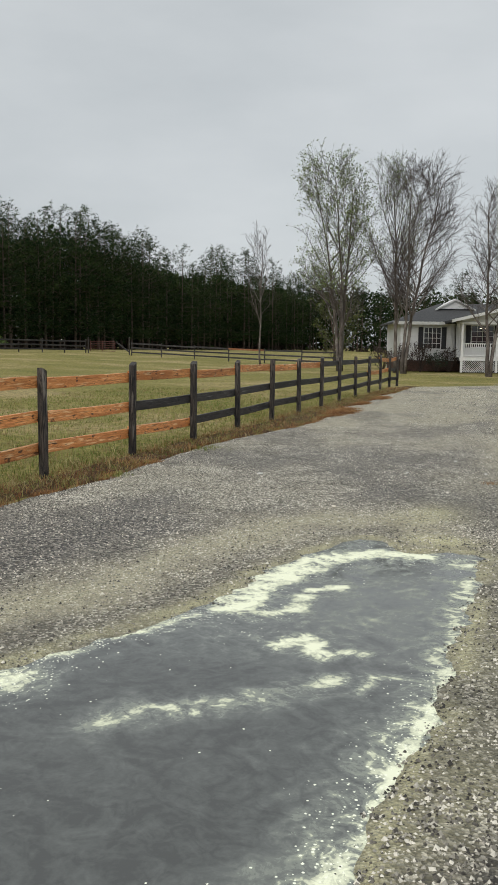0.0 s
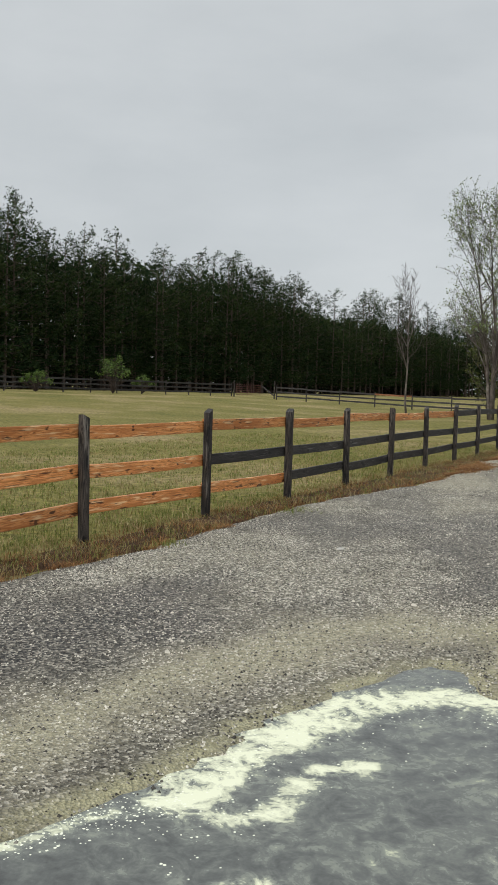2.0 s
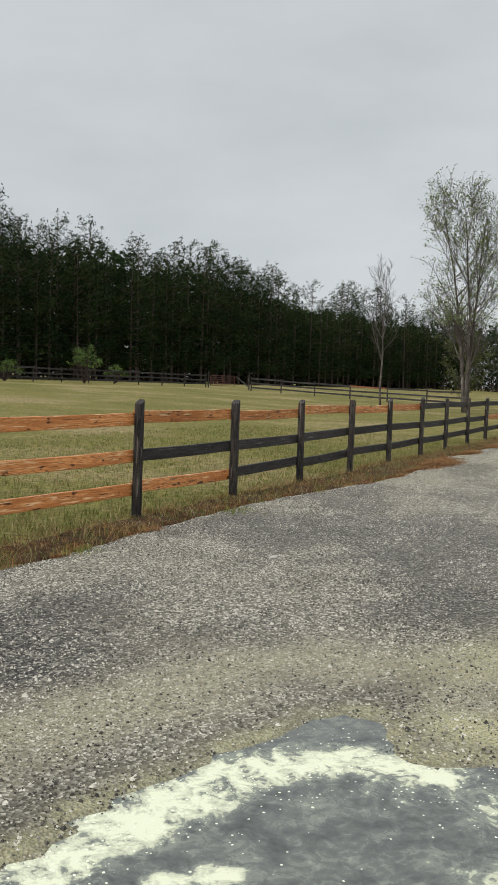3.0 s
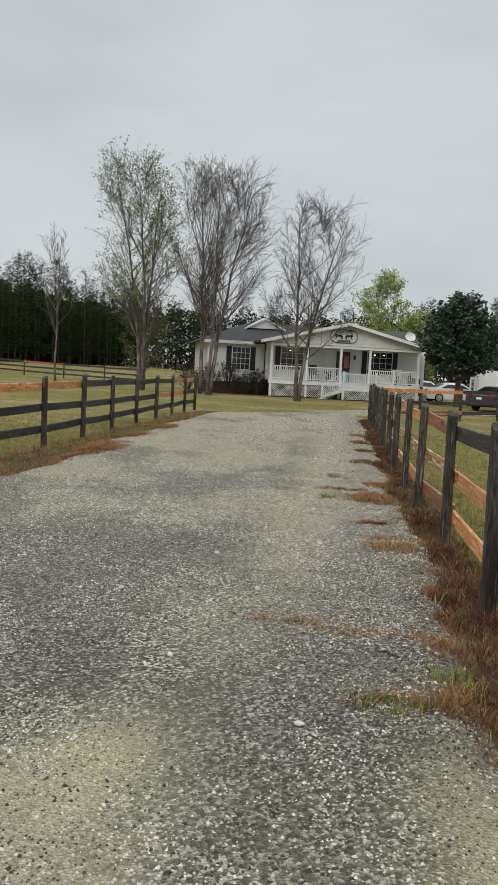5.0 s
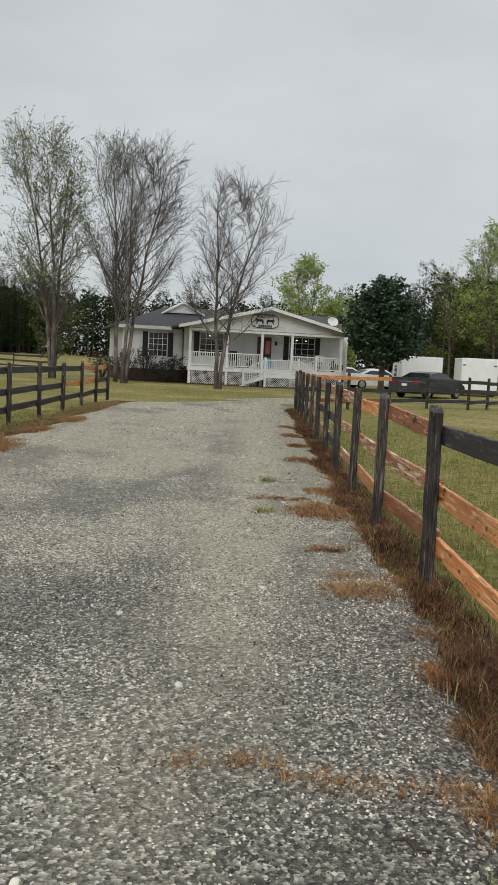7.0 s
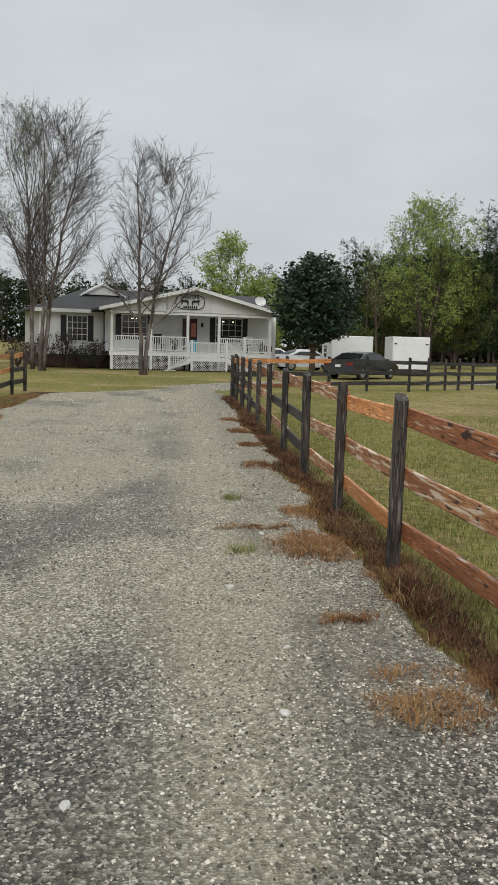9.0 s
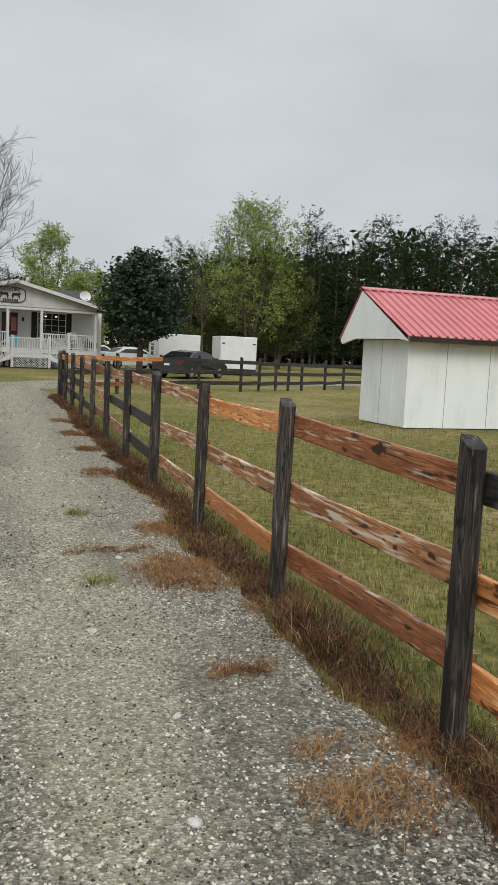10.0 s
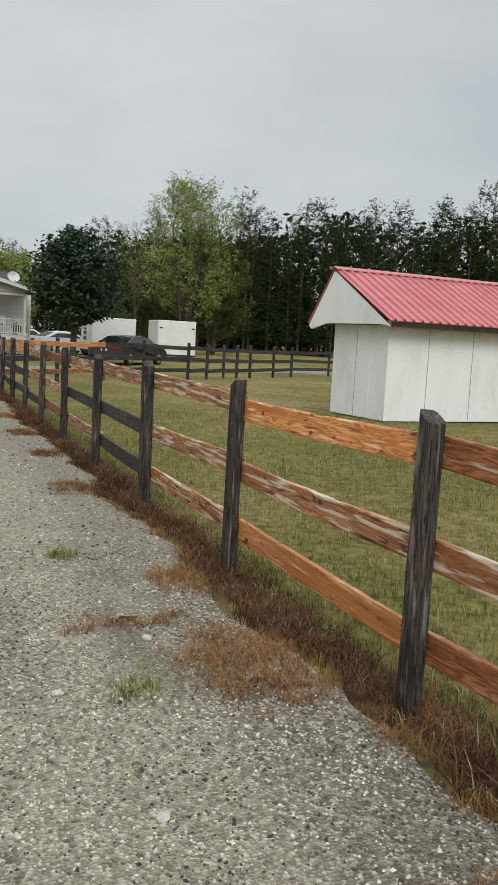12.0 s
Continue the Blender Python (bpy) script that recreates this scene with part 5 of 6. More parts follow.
def car(x, y, turn, paint, label, length=4.75, width=1.82, height=1.45):
    c = thing("car", label, "car", "parked cars", m=pose(x, y, -0.04, 0, 0, turn))
    L, w = length, width / 2
    side = [(-L / 2, 0.45), (-L / 2 + 0.03, 0.88), (-L / 2 + 0.25, 1.02), (-L / 2 + 0.75, 1.05), (-L / 2 + 1.5, height - 0.08), (-0.1, height), (0.55, height - 0.07), (1.25, 1.0), (L / 2 - 0.35, 0.86), (L / 2 - 0.03, 0.68), (L / 2, 0.42), (L / 2 - 0.1, 0.24), (-L / 2 + 0.1, 0.26)]
    bm = bmesh.new()
    rows = []
    for f, yy in ((0.90, -1.0), (1.0, -0.93), (1.0, 0.93), (0.90, 1.0)):
        rows.append([bm.verts.new((px * (0.985 if f < 1 else 1), yy * w * (1 - 0.20 * max(0, (pz - 0.95) / 0.5)), 0.24 + (pz - 0.24) * (0.985 if f < 1 else 1))) for px, pz in side])
    k = len(side)
    for a, b in zip(rows, rows[1:]):
        for i in range(k):
            bm.faces.new((a[i], a[(i + 1) % k], b[(i + 1) % k], b[i]))
    bm.faces.new(rows[0][::-1])
    bm.faces.new(rows[-1])
    bmesh.ops.recalc_face_normals(bm, faces=bm.faces)
    me = bpy.data.meshes.new("body")
    bm.to_mesh(me)
    bm.free()
    me.materials.append(paint)
    body = part("body", me, None, c)
    for sg in (-1, 1):
        yy = sg * (w * 0.90)
        g = Shape()
        pts = [(-L / 2 + 1.05, 1.05), (-L / 2 + 1.6, height - 0.15), (0.45, height - 0.14), (1.02, 1.02)]
        vs = [(px, sg * w * (1 - 0.20 * max(0, (pz - 0.95) / 0.5)) + sg * 0.004, pz) for px, pz in pts]
        vs2 = [(px, y_ - sg * 0.02, pz) for px, y_, pz in vs]
        g.add(vs + vs2, [(0, 1, 2, 3), (7, 6, 5, 4)])
        part("side_window", g, M_GLASS, body)
        part("tail_lamp", Shape().box(-L / 2 - 0.015, -L / 2 + 0.2, min(sg * w * 0.55, sg * w * 0.96), max(sg * w * 0.55, sg * w * 0.96), 0.76, 0.92), M_REDLAMP, c, "red tail lamp")
        part("mirror", bevelled(Shape().box(0.85, 1.02, min(sg * w, sg * (w + 0.17)), max(sg * w, sg * (w + 0.17)), 0.95, 1.1), "mirror", paint, 0.02), None, c)
        for px in (-L / 2 + 0.95, L / 2 - 0.9):
            wh = part("wheel", Shape().tube([(px, sg * (w - 0.2), 0.33), (px, sg * (w - 0.18), 0.33), (px, sg * (w + 0.0), 0.33), (px, sg * (w + 0.02), 0.33)], [0.30, 0.33, 0.33, 0.29], 20), M_TYRE, c)
            part("rim", Shape().tube([(px, sg * (w + 0.021), 0.33), (px, sg * (w + 0.03), 0.33)], [0.22, 0.19], 14), M_RIM, wh)
    rear = Shape()
    rear.add([(-L / 2 + 0.80, -w * 0.78, 1.085), (-L / 2 + 0.80, w * 0.78, 1.085), (-L / 2 + 1.44, w * 0.68, height - 0.085), (-L / 2 + 1.44, -w * 0.68, height - 0.085)], [(0, 1, 2, 3), (3, 2, 1, 0)])
    for v in range(4):
        a = rear.v[v]
        rear.v[v] = (a[0] - 0.012, a[1], a[2] + 0.012)
    part("rear_window", rear, M_GLASS, c)
    part("number_plate", Shape().box(-L / 2 - 0.02, -L / 2 + 0.03, -0.16, 0.16, 0.66, 0.78), M_WHITE, c, "blank white number plate")
    return c


def trailer(x, y, turn, L, w, hh, label, panel):
    t = thing("cargo_trailer", label, "trailer", "white trailers", m=pose(x, y, -0.04, 0, 0, turn))
    body = part("body", bevelled(Shape().box(-L / 2, L / 2, -w / 2, w / 2, 0.38, hh), "body", M_TRAILER, 0.03), None, t)
    part("roof_trim", Shape().box(-L / 2 - 0.01, L / 2 + 0.01, -w / 2 - 0.01, w / 2 + 0.01, hh - 0.10, hh - 0.03), M_WHITE, body)
    part("rear_door", Shape().box(-L / 2 - 0.03, -L / 2 - 0.002, -w / 2 + 0.08, w / 2 - 0.08, 0.42, hh - 0.14), M_TRAILER, t)
    for sy in (-1, 1):
        part("hinge", Shape().box(-L / 2 - 0.05, -L / 2 - 0.031, sy * (w / 2 - 0.18) - 0.09, sy * (w / 2 - 0.18) + 0.09, hh - 0.48, hh - 0.40), M_BLACK, t)
        for px in (-0.35, 0.45):
            part("wheel", Shape().tube([(px, sy * (w / 2 - 0.12), 0.33), (px, sy * (w / 2 + 0.06), 0.33)], [0.32, 0.32], 16), M_TYRE, t)
    part("bumper", Shape().box(-L / 2 - 0.06, -L / 2 - 0.002, -w / 2, w / 2, 0.30, 0.415), M_DARKTRIM, t)
    part("tongue", Shape().box(L / 2, L / 2 + 1.1, -0.05, 0.05, 0.36, 0.46), M_DARKTRIM, t)
    if panel:
        part("label_panel", Shape().box(-L / 2 - 0.042, -L / 2 - 0.031, w / 2 - 1.05, w / 2 - 0.55, 1.0, 1.75), M_RUST, t, "dark red printed panel")
        for k in range(4):
            part("print_bar", Shape().box(-L / 2 - 0.048, -L / 2 - 0.043, w / 2 - 1.0, w / 2 - 0.6, 1.08 + 0.16 * k, 1.16 + 0.16 * k), M_WHITE if k % 2 else M_BLACK, t)
    return t


car(10.9, 42.0, 46, M_CARBLACK, "black sedan parked on the grass behind the fence")
car(8.2, 62.0, 20, M_CARWHITE, "white car parked beyond the house corner", 4.6, 1.8, 1.5)
car(9.8, 55.5, 15, M_CARWHITE, "white car parked beside the dark evergreen", 4.5, 1.8, 1.45)
trailer(12.5, 54.0, 8, 2.9, 2.0, 2.42, "white enclosed trailer with a dark red printed panel", True)
trailer(15.75, 51.0, 84, 3.6, 2.3, 2.42, "plain white enclosed cargo trailer with rear door", False)

# ---------- garden trees ----------
tree_thing(-0.75, 40.3, crowned_tree(18, 10.7, 6.2, 2, 24, 15, 0.24, 0.11, (0.9, 0)), "bare grey two-stemmed birch on the front lawn", M_BARK, None, "birch_tree", 0, "bare birches")
tree_thing(-6.1, 42.6, crowned_tree(23, 12.8, 5.6, 2, 28, 15, 0.26, 0.13, (1.3, 0), belly=0.72), "tall bare grey birch beside the house corner", M_BARK, None, "birch_tree", 0, "bare birches")
tree_thing(-6.9, 44.6, crowned_tree(37, 13.0, 4.2, 1, 38, 14, 0.24, 0.13, (-1.3, 0), 2, 0.14, 0.55, 0.74), "tall birch with a few new leaves", M_BARK, M_BUD, "birch_tree", 80, "bare birches")
tree_thing(-10.85, 45.6, crowned_tree(41, 13.8, 6.4, 3, 20, 13, 0.18, 0.13, (-0.9, 0), 3, 0.20, 0.4, 0.72), "many-stemmed birch with fresh green leaves", M_BARK, M_BUD, "birch_tree", 10, "bare birches")
tree_thing(-18.0, 50.5, crowned_tree(53, 10.2, 2.4, 1, 22, 6, 0.30, 0.08), "thin pale bare birch in the far field", M_BARK, None, "birch_tree", 0, "bare birches")
tree_thing(5.9, 78.0, crowned_tree(61, 10.9, 6.2, 2, 20, 9, 0.15, 0.14, (0, 0), 6, 0.34, 0.1), "bright green spring tree behind the house roof", M_PINEBARK, M_LEAF, "leafy_tree", 0, "spring trees")
tree_thing(10.0, 82.0, crowned_tree(67, 8.0, 5.6, 3, 14, 8, 0.08, 0.12, (0, 0), 6, 0.36, 0.0), "yellow-green young tree behind the house", M_PINEBARK, M_LEAF, "leafy_tree", 0, "spring trees")
tree_thing(22.4, 70.0, crowned_tree(71, 13.6, 8.8, 2, 32, 12, 0.16, 0.18, (0.5, 0), 6, 0.28, 0.12, 0.56), "large light green spring tree beside the pine wood", M_PINEBARK, M_LEAF, "leafy_tree", 0, "spring trees")
tree_thing(18.6, 71.0, crowned_tree(73, 10.0, 4.2, 1, 22, 7, 0.3, 0.10, (-0.6, 0), 2, 0.18, 0.1), "thin light green tree with bare side limbs", M_PINEBARK, M_LEAF, "leafy_tree", 0, "spring trees")
tree_thing(26.2, 73.0, crowned_tree(79, 9.4, 7.4, 3, 20, 8, 0.08, 0.14, (0.4, 0), 7, 0.38, 0.0, 0.55), "olive green spreading tree at the wood's edge", M_PINEBARK, M_OLIVE, "leafy_tree", 0, "spring trees")
tree_thing(20.4, 77.0, crowned_tree(83, 6.6, 6.0, 3, 14, 8, 0.06, 0.12, (0, 0), 6, 0.36, 0.0, 0.5), "olive green thicket tree below taller trees", M_PINEBARK, M_OLIVE, "leafy_tree", 0, "spring trees")
tree_thing(-15.4, 66.0, crowned_tree(89, 7.2, 5.0, 3, 12, 7, 0.06, 0.09, (0, 0), 3, 0.28, 0.0, 0.5), "olive young tree before the far pines", M_PINEBARK, M_OLIVE, "leafy_tree", 0, "spring trees")


def evergreen(x, y, h, w, seed):
    """A dense broad evergreen: limbs all round, packed with clumps of stiff leaves, with an uneven outline."""
    r = random.Random(seed)
    trunk, crown = Shape(), Shape()
    trunk.tube([(0, 0, -0.05), (0.05, 0, h * 0.3), (0, 0.05, h * 0.85)], [0.2, 0.15, 0.04], 8)
    for i in range(230):
        u = r.uniform(0.34, 1.0)
        a = r.uniform(0, 6.283)
        prof = (math.sin(math.pi * min(1, max(0, (u - 0.24) / 0.80)) ** 0.8) ** 0.62)
        reach = w / 2 * prof * r.uniform(0.70, 1.06) * (1 + 0.14 * math.sin(3 * a + 5 * u))
        o = Vector((0, 0, h * max(0.12, u - 0.12)))
        tip = Vector((math.cos(a) * reach, math.sin(a) * reach, h * u))
        trunk.tube([o, o.lerp(tip, 0.55) + Vector((0, 0, -0.1)), tip], [0.04, 0.022, 0.008], 4, False)
        for f in (0.45, 0.7, 0.85, 1.0):
            blade_clump(crown, o.lerp(tip, f), 0.42, 16, r, 0.1, 0.9)
    t = thing("evergreen_tree", "dense dark green rounded evergreen beside parked vehicles", "tree", m=pose(x, y, -0.05))
    part("trunk", trunk, M_PINEBARK, t)
    part("crown", crown, M_EVERGREEN, t)


evergreen(8.9, 46.5, 6.9, 4.7, 5)


def shrub(x, y, w, h, seed, leaf, label):
    r = random.Random(seed)
    st, lv = Shape(), Shape()
    for i in range(34):
        a, k = r.uniform(0, 6.283), r.uniform(0.2, 1.0)
        tip = Vector((math.cos(a) * w / 2 * k, math.sin(a) * w / 2 * k, h * (1 - 0.5 * k * k) * r.uniform(0.6, 1.1)))
        st.tube([(0, 0, -0.03), tip * 0.5 + Vector((0, 0, 0.08)), tip], [0.02, 0.012, 0.004], 4, False)
        for q in range(3):
            t2 = tip + Vector((r.gauss(0, 0.2), r.gauss(0, 0.2), abs(r.gauss(0, 0.2))))
            st.tube([tip * 0.6, t2], [0.008, 0.003], 3, False)
            blade_clump(lv, tip.lerp(t2, 0.5), 0.10 + 0.08 * max(1.0, w / 1.5), 9 if w > 2 else 6, r, 0, 1)
    s = thing("shrub", label, "shrub", "garden shrubs", m=pose(x, y, rise(x, y) - 0.03))
    part("branchwork", st, M_SHRUB, s)
    part("foliage", lv, leaf, s)


hm = HOUSE
for i, (lx, ly, w, h_, leaf, lab) in enumerate(((-3.6, 1.6, 2.0, 1.8, M_SHRUB, "dark leafless shrub against the house wall"), (-2.5, 1.3, 1.7, 1.9, M_SHRUB, "dark twiggy shrub below the window"),
                                                (-1.4, 1.4, 1.6, 1.25, M_EVERGREEN, "low dark green shrub below the window"), (-0.5, 1.5, 1.5, 1.6, M_SHRUB, "dark twiggy shrub beside the porch"),
                                                (-5.0, 2.6, 1.8, 1.7, M_SHRUB, "dark twiggy shrub at the house corner"))):
    p = hm @ Vector((lx, ly, 0))
    shrub(p.x, p.y, w, h_, 200 + i, leaf, lab)
for i, (x, y, w, h_) in enumerate(((-44.5, 50.5, 3.4, 3.2), (-47.5, 44, 2.6, 1.6), (-46.5, 58, 2.4, 1.5))):
    shrub(x, y, w, h_, 300 + i, M_BUSH, "green bush at the foot of the pines")


# ---------- puddle ----------
def puddle_material():
    """Murky water under drifting pollen: thin grey veils, thick cream rafts and loose floating specks."""
    m = bpy.data.materials.new("puddle_water")
    m.use_nodes = True
    n, l = m.node_tree.nodes, m.node_tree.links
    p = n["Principled BSDF"]
    lay = n.new("ShaderNodeVertexColor")
    lay.layer_name = "film"
    sp = n.new("ShaderNodeSeparateColor")
    l.new(lay.outputs[0], sp.inputs[0])
    tc = n.new("ShaderNodeTexCoord")

    def tex(scale, detail, distortion, rough=0.6):
        t = n.new("ShaderNodeTexNoise")
        socket(t, "Scale", scale), socket(t, "Detail", detail), socket(t, "Distortion", distortion), socket(t, "Roughness", rough)
        l.new(tc.outputs["Object"], t.inputs["Vector"])
        return t.outputs["Fac"]

    def math_(op, a, b, c=None):
        q = n.new("ShaderNodeMath")
        q.operation = op
        for s_, v in zip(q.inputs, (a, b, c)):
            if isinstance(v, (int, float)):
                s_.default_value = v
            elif v is not None:
                l.new(v, s_)
        return q.outputs[0]

    def ramp(fac, stops):
        r = n.new("ShaderNodeValToRGB")
        while len(r.color_ramp.elements) < len(stops):
            r.color_ramp.elements.new(0.5)
        for e, (pos, c) in zip(r.color_ramp.elements, stops):
            e.position, e.color = pos, (*c, 1)
        l.new(fac, r.inputs[0])
        return r.outputs[0]

    swirl = math_('MULTIPLY_ADD', tex(2.6, 7.0, 2.6, 0.55), 1.25, -0.625)
    swirl = math_('MULTIPLY_ADD', tex(10.0, 6.0, 2.0), 0.9, math_('ADD', swirl, -0.45))
    swirl = math_('MULTIPLY_ADD', tex(70.0, 3.0, 0.3), 0.30, math_('ADD', swirl, -0.15))
    v = math_('MULTIPLY_ADD', swirl, math_('MULTIPLY_ADD', sp.outputs[0], 1.5, 0.22), sp.outputs[0])
    film = ramp(v, [(0.05, (0.064, 0.066, 0.063)), (0.24, (0.108, 0.113, 0.106)), (0.40, (0.17, 0.18, 0.158)), (0.52, (0.25, 0.265, 0.22)), (0.56, (0.46, 0.47, 0.35)), (0.80, (0.74, 0.75, 0.56))])
    cell = n.new("ShaderNodeTexVoronoi")
    socket(cell, "Scale", 70.0)
    l.new(tc.outputs["Object"], cell.inputs["Vector"])
    pick = n.new("ShaderNodeSeparateColor")
    l.new(cell.outputs["Color"], pick.inputs[0])
    some = math_('LESS_THAN', pick.outputs[0], sp.outputs[1])
    reach = math_('MULTIPLY_ADD', pick.outputs[1], 0.34, 0.10)
    small = math_('LESS_THAN', cell.outputs["Distance"], reach)
    speck = math_('MULTIPLY', some, small)
    mx = n.new("ShaderNodeMix")
    mx.data_type = 'RGBA'
    l.new(speck, mx.inputs[0])
    l.new(film, mx.inputs[6])
    mx.inputs[7].default_value = (0.80, 0.81, 0.66, 1)
    l.new(mx.outputs[2], p.inputs["Base Color"])
    rr = n.new("ShaderNodeMapRange")
    socket(rr, "From Min", 0.30), socket(rr, "From Max", 0.57), socket(rr, "To Min", 0.05), socket(rr, "To Max", 0.75)
    l.new(math_('MULTIPLY_ADD', speck, 0.3, v), rr.inputs["Value"])
    l.new(rr.outputs[0], p.inputs["Roughness"])
    socket(p, "IOR", 1.33)
    b = n.new("ShaderNodeBump")
    socket(b, "Strength", 0.2), socket(b, "Distance", 0.003)
    l.new(rr.outputs[0], b.inputs["Height"])
    l.new(b.outputs[0], p.inputs["Normal"])
    return m


def stroke(x, y, line, width):
    """How near (x, y) lies to a drifting streak, from 1 on it to 0 well off it."""
    best = 1e9
    for (ax, ay), (bx, by) in zip(line, line[1:]):
        dx, dy = bx - ax, by - ay
        u = max(0.0, min(1.0, ((x - ax) * dx + (y - ay) * dy) / (dx * dx + dy * dy)))
        best = min(best, math.hypot(x - ax - u * dx, y - ay - u * dy))
    return math.exp(-(best / width) ** 2)


RAFT = [(-0.50, -8.72), (-0.49, -8.3), (-0.39, -7.8), (-0.21, -7.26), (0.10, -6.98), (0.5, -6.90)]
RAFT_FINGER = [(-0.28, -8.75), (-0.10, -8.62), (-0.12, -8.2), (0.02, -8.02)]
TAIL = [(-1.10, -9.80), (-0.92, -9.38), (-0.72, -9.04), (-0.50, -8.76)]
ISLAND = [(-0.06, -9.2), (0.08, -9.04), (0.12, -9.22), (0.20, -9.36), (0.33, -9.30)]
VEIL_ARC = [(-0.50, -10.42), (-0.34, -10.2), (-0.05, -10.02), (0.12, -9.92), (0.30, -9.68), (0.62, -9.5)]
SHORE = [(0.78, -6.95), (0.86, -7.5), (0.86, -8.3), (0.85, -9.2), (0.79, -10.1), (0.71, -10.8), (0.62, -11.5), (0.50, -12.6)]


def build_puddle():
    step = 0.022
    x0, x1, y0, y1 = -2.6, 1.15, -13.9, -6.3
    nx, ny = int((x1 - x0) / step), int((y1 - y0) / step)
    index, vs, cols = {}, [], []
    for j in range(ny):
        y = y0 + j * step
        for i in range(nx):
            x = x0 + i * step
            d = puddle_depth(x, y)
            if d < -0.16:
                continue
            index[(i, j)] = len(vs)
            vs.append((x, y, -0.016))
            wx = x + 0.10 * fbm(x * 2.6, y * 2.2, 31.0)
            wy = y + 0.20 * fbm(x * 2.6, y * 2.2, 37.0)
            thick = max(stroke(wx, wy, RAFT, 0.21), 0.85 * stroke(wx, wy, RAFT_FINGER, 0.10), 0.95 * stroke(wx, wy, ISLAND, 0.10))
            shore = stroke(wx, wy, SHORE, 0.075) * (0.42 + 0.26 * smooth(-9.0, -10.2, y))
            veil = max(0.38 * stroke(wx, wy, VEIL_ARC, 0.12), 0.40 * stroke(wx, wy, SHORE, 0.26), 0.20 * smooth(-9.9, -8.9, y), 0.44 * stroke(wx, wy, TAIL, 0.08))
            blob = math.exp(-(((x + 1.15) / 0.22) ** 2 + ((y + 10.12) / 0.26) ** 2))
            v = 0.11 + max(0.64 * thick, shore, veil, 0.5 * blob)
            speck = 0.004 + max(0.95 * stroke(wx, wy, TAIL, 0.10), 0.7 * blob, 0.5 * stroke(x, y, SHORE, 0.16) * smooth(-8.9, -10.0, y), 0.25 * stroke(wx, wy, RAFT, 0.3))
            cols.append((max(0.0, min(1.0, v)), min(1.0, speck), 0, 1))
    fs = []
    for (i, j), a in index.items():
        b, c, d = index.get((i + 1, j)), index.get((i + 1, j + 1)), index.get((i, j + 1))
        if b is not None and c is not None and d is not None:
            fs.append((a, b, c, d))
    me = bpy.data.meshes.new("water")
    me.from_pydata(vs, [], fs)
    me.materials.append(puddle_material())
    lay = me.color_attributes.new("film", 'FLOAT_COLOR', 'POINT')
    lay.data.foreach_set("color", np.array(cols, dtype=np.float32).ravel())
    tagged(new("water", me), "shallow grey puddle streaked with pale yellow pollen scum", "puddle", kind="structure")


build_puddle()


# ---------- loose stones and litter on the drive ----------
M_STONE = material("gravel_stone", [(0.035, 0.031, 0.026), (0.11, 0.10, 0.083), (0.21, 0.195, 0.162), (0.31, 0.288, 0.24), (0.64, 0.60, 0.51)], 2.0, 0.7, 0.2, 120, per_island=0.62, fine=0.1)


BARE = {}


def stone_free(x, y):
    """The share of the drive here that sand or pollen hides, worked out once for each 5 cm square."""
    key = (round(x * 20), round(y * 20))
    if key not in BARE:
        dirt, wet, poll = road_zone(key[0] / 20, key[1] / 20)
        BARE[key] = max(0.5 * dirt, 0.35 * poll, 0.55 * wet)
    return BARE[key]


def scatter_stones(count, seed, box, size, name, label):
    rs = np.random.RandomState(seed)
    x = rs.uniform(box[0], box[1], count)
    y = rs.uniform(box[2], box[3], count)
    keep = [i for i in range(count) if road_left(y[i]) + 0.1 < x[i] < road_right(y[i]) - 0.02 and fbm(x[i] * 0.9, y[i] * 0.6, 61.0) + rs.uniform(-0.25, 0.35) > -0.1 and rs.uniform(0, 1) > stone_free(x[i], y[i]) and (y[i] > -6.6 or x[i] < -2.4 or puddle_depth(x[i], y[i]) < 0.02)]
    x, y = x[keep], y[keep]
    k = len(x)
    z = np.array([road_height(a, b) for a, b in zip(x, y)])
    octa = np.array([(1, 0, -0.2), (0, 1, -0.2), (-1, 0, -0.2), (0, -1, -0.2), (0.3, 0.1, 0.75)])
    tri = np.array([(0, 1, 4), (1, 2, 4), (2, 3, 4), (3, 0, 4)])
    s = size * np.exp(rs.normal(0, 0.30, k))
    ang = rs.uniform(0, 6.283, k)
    base = octa[None] * s[:, None, None] * rs.uniform(0.6, 1.25, (k, 5, 3))
    ca, sa = np.cos(ang)[:, None], np.sin(ang)[:, None]
    vx = base[:, :, 0] * ca - base[:, :, 1] * sa + x[:, None]
    vy = base[:, :, 0] * sa + base[:, :, 1] * ca + y[:, None]
    vz = base[:, :, 2] + (z + s * 0.1)[:, None]
    verts = np.stack([vx, vy, vz], -1).reshape(-1, 3)
    faces = (tri[None] + (np.arange(k) * 5)[:, None, None]).reshape(-1, 3)
    me = bpy.data.meshes.new(name)
    me.from_pydata(verts.tolist(), [], faces.tolist())
    me.materials.append(M_STONE)
    tagged(new(name, me), label, "gravel", kind="stuff")


scatter_stones(260000, 3, (-3.6, 2.2, -10.5, 5.0), 0.0066, "gravel", "loose grey and white crushed gravel on the drive")
scatter_stones(26000, 6, (0.3, 2.3, -12.8, -10.5), 0.0075, "gravel", "loose gravel beside the puddle")
scatter_stones(22000, 4, (-3.6, 2.3, 5.0, 22.0), 0.012, "gravel", "loose pale gravel farther along the drive")


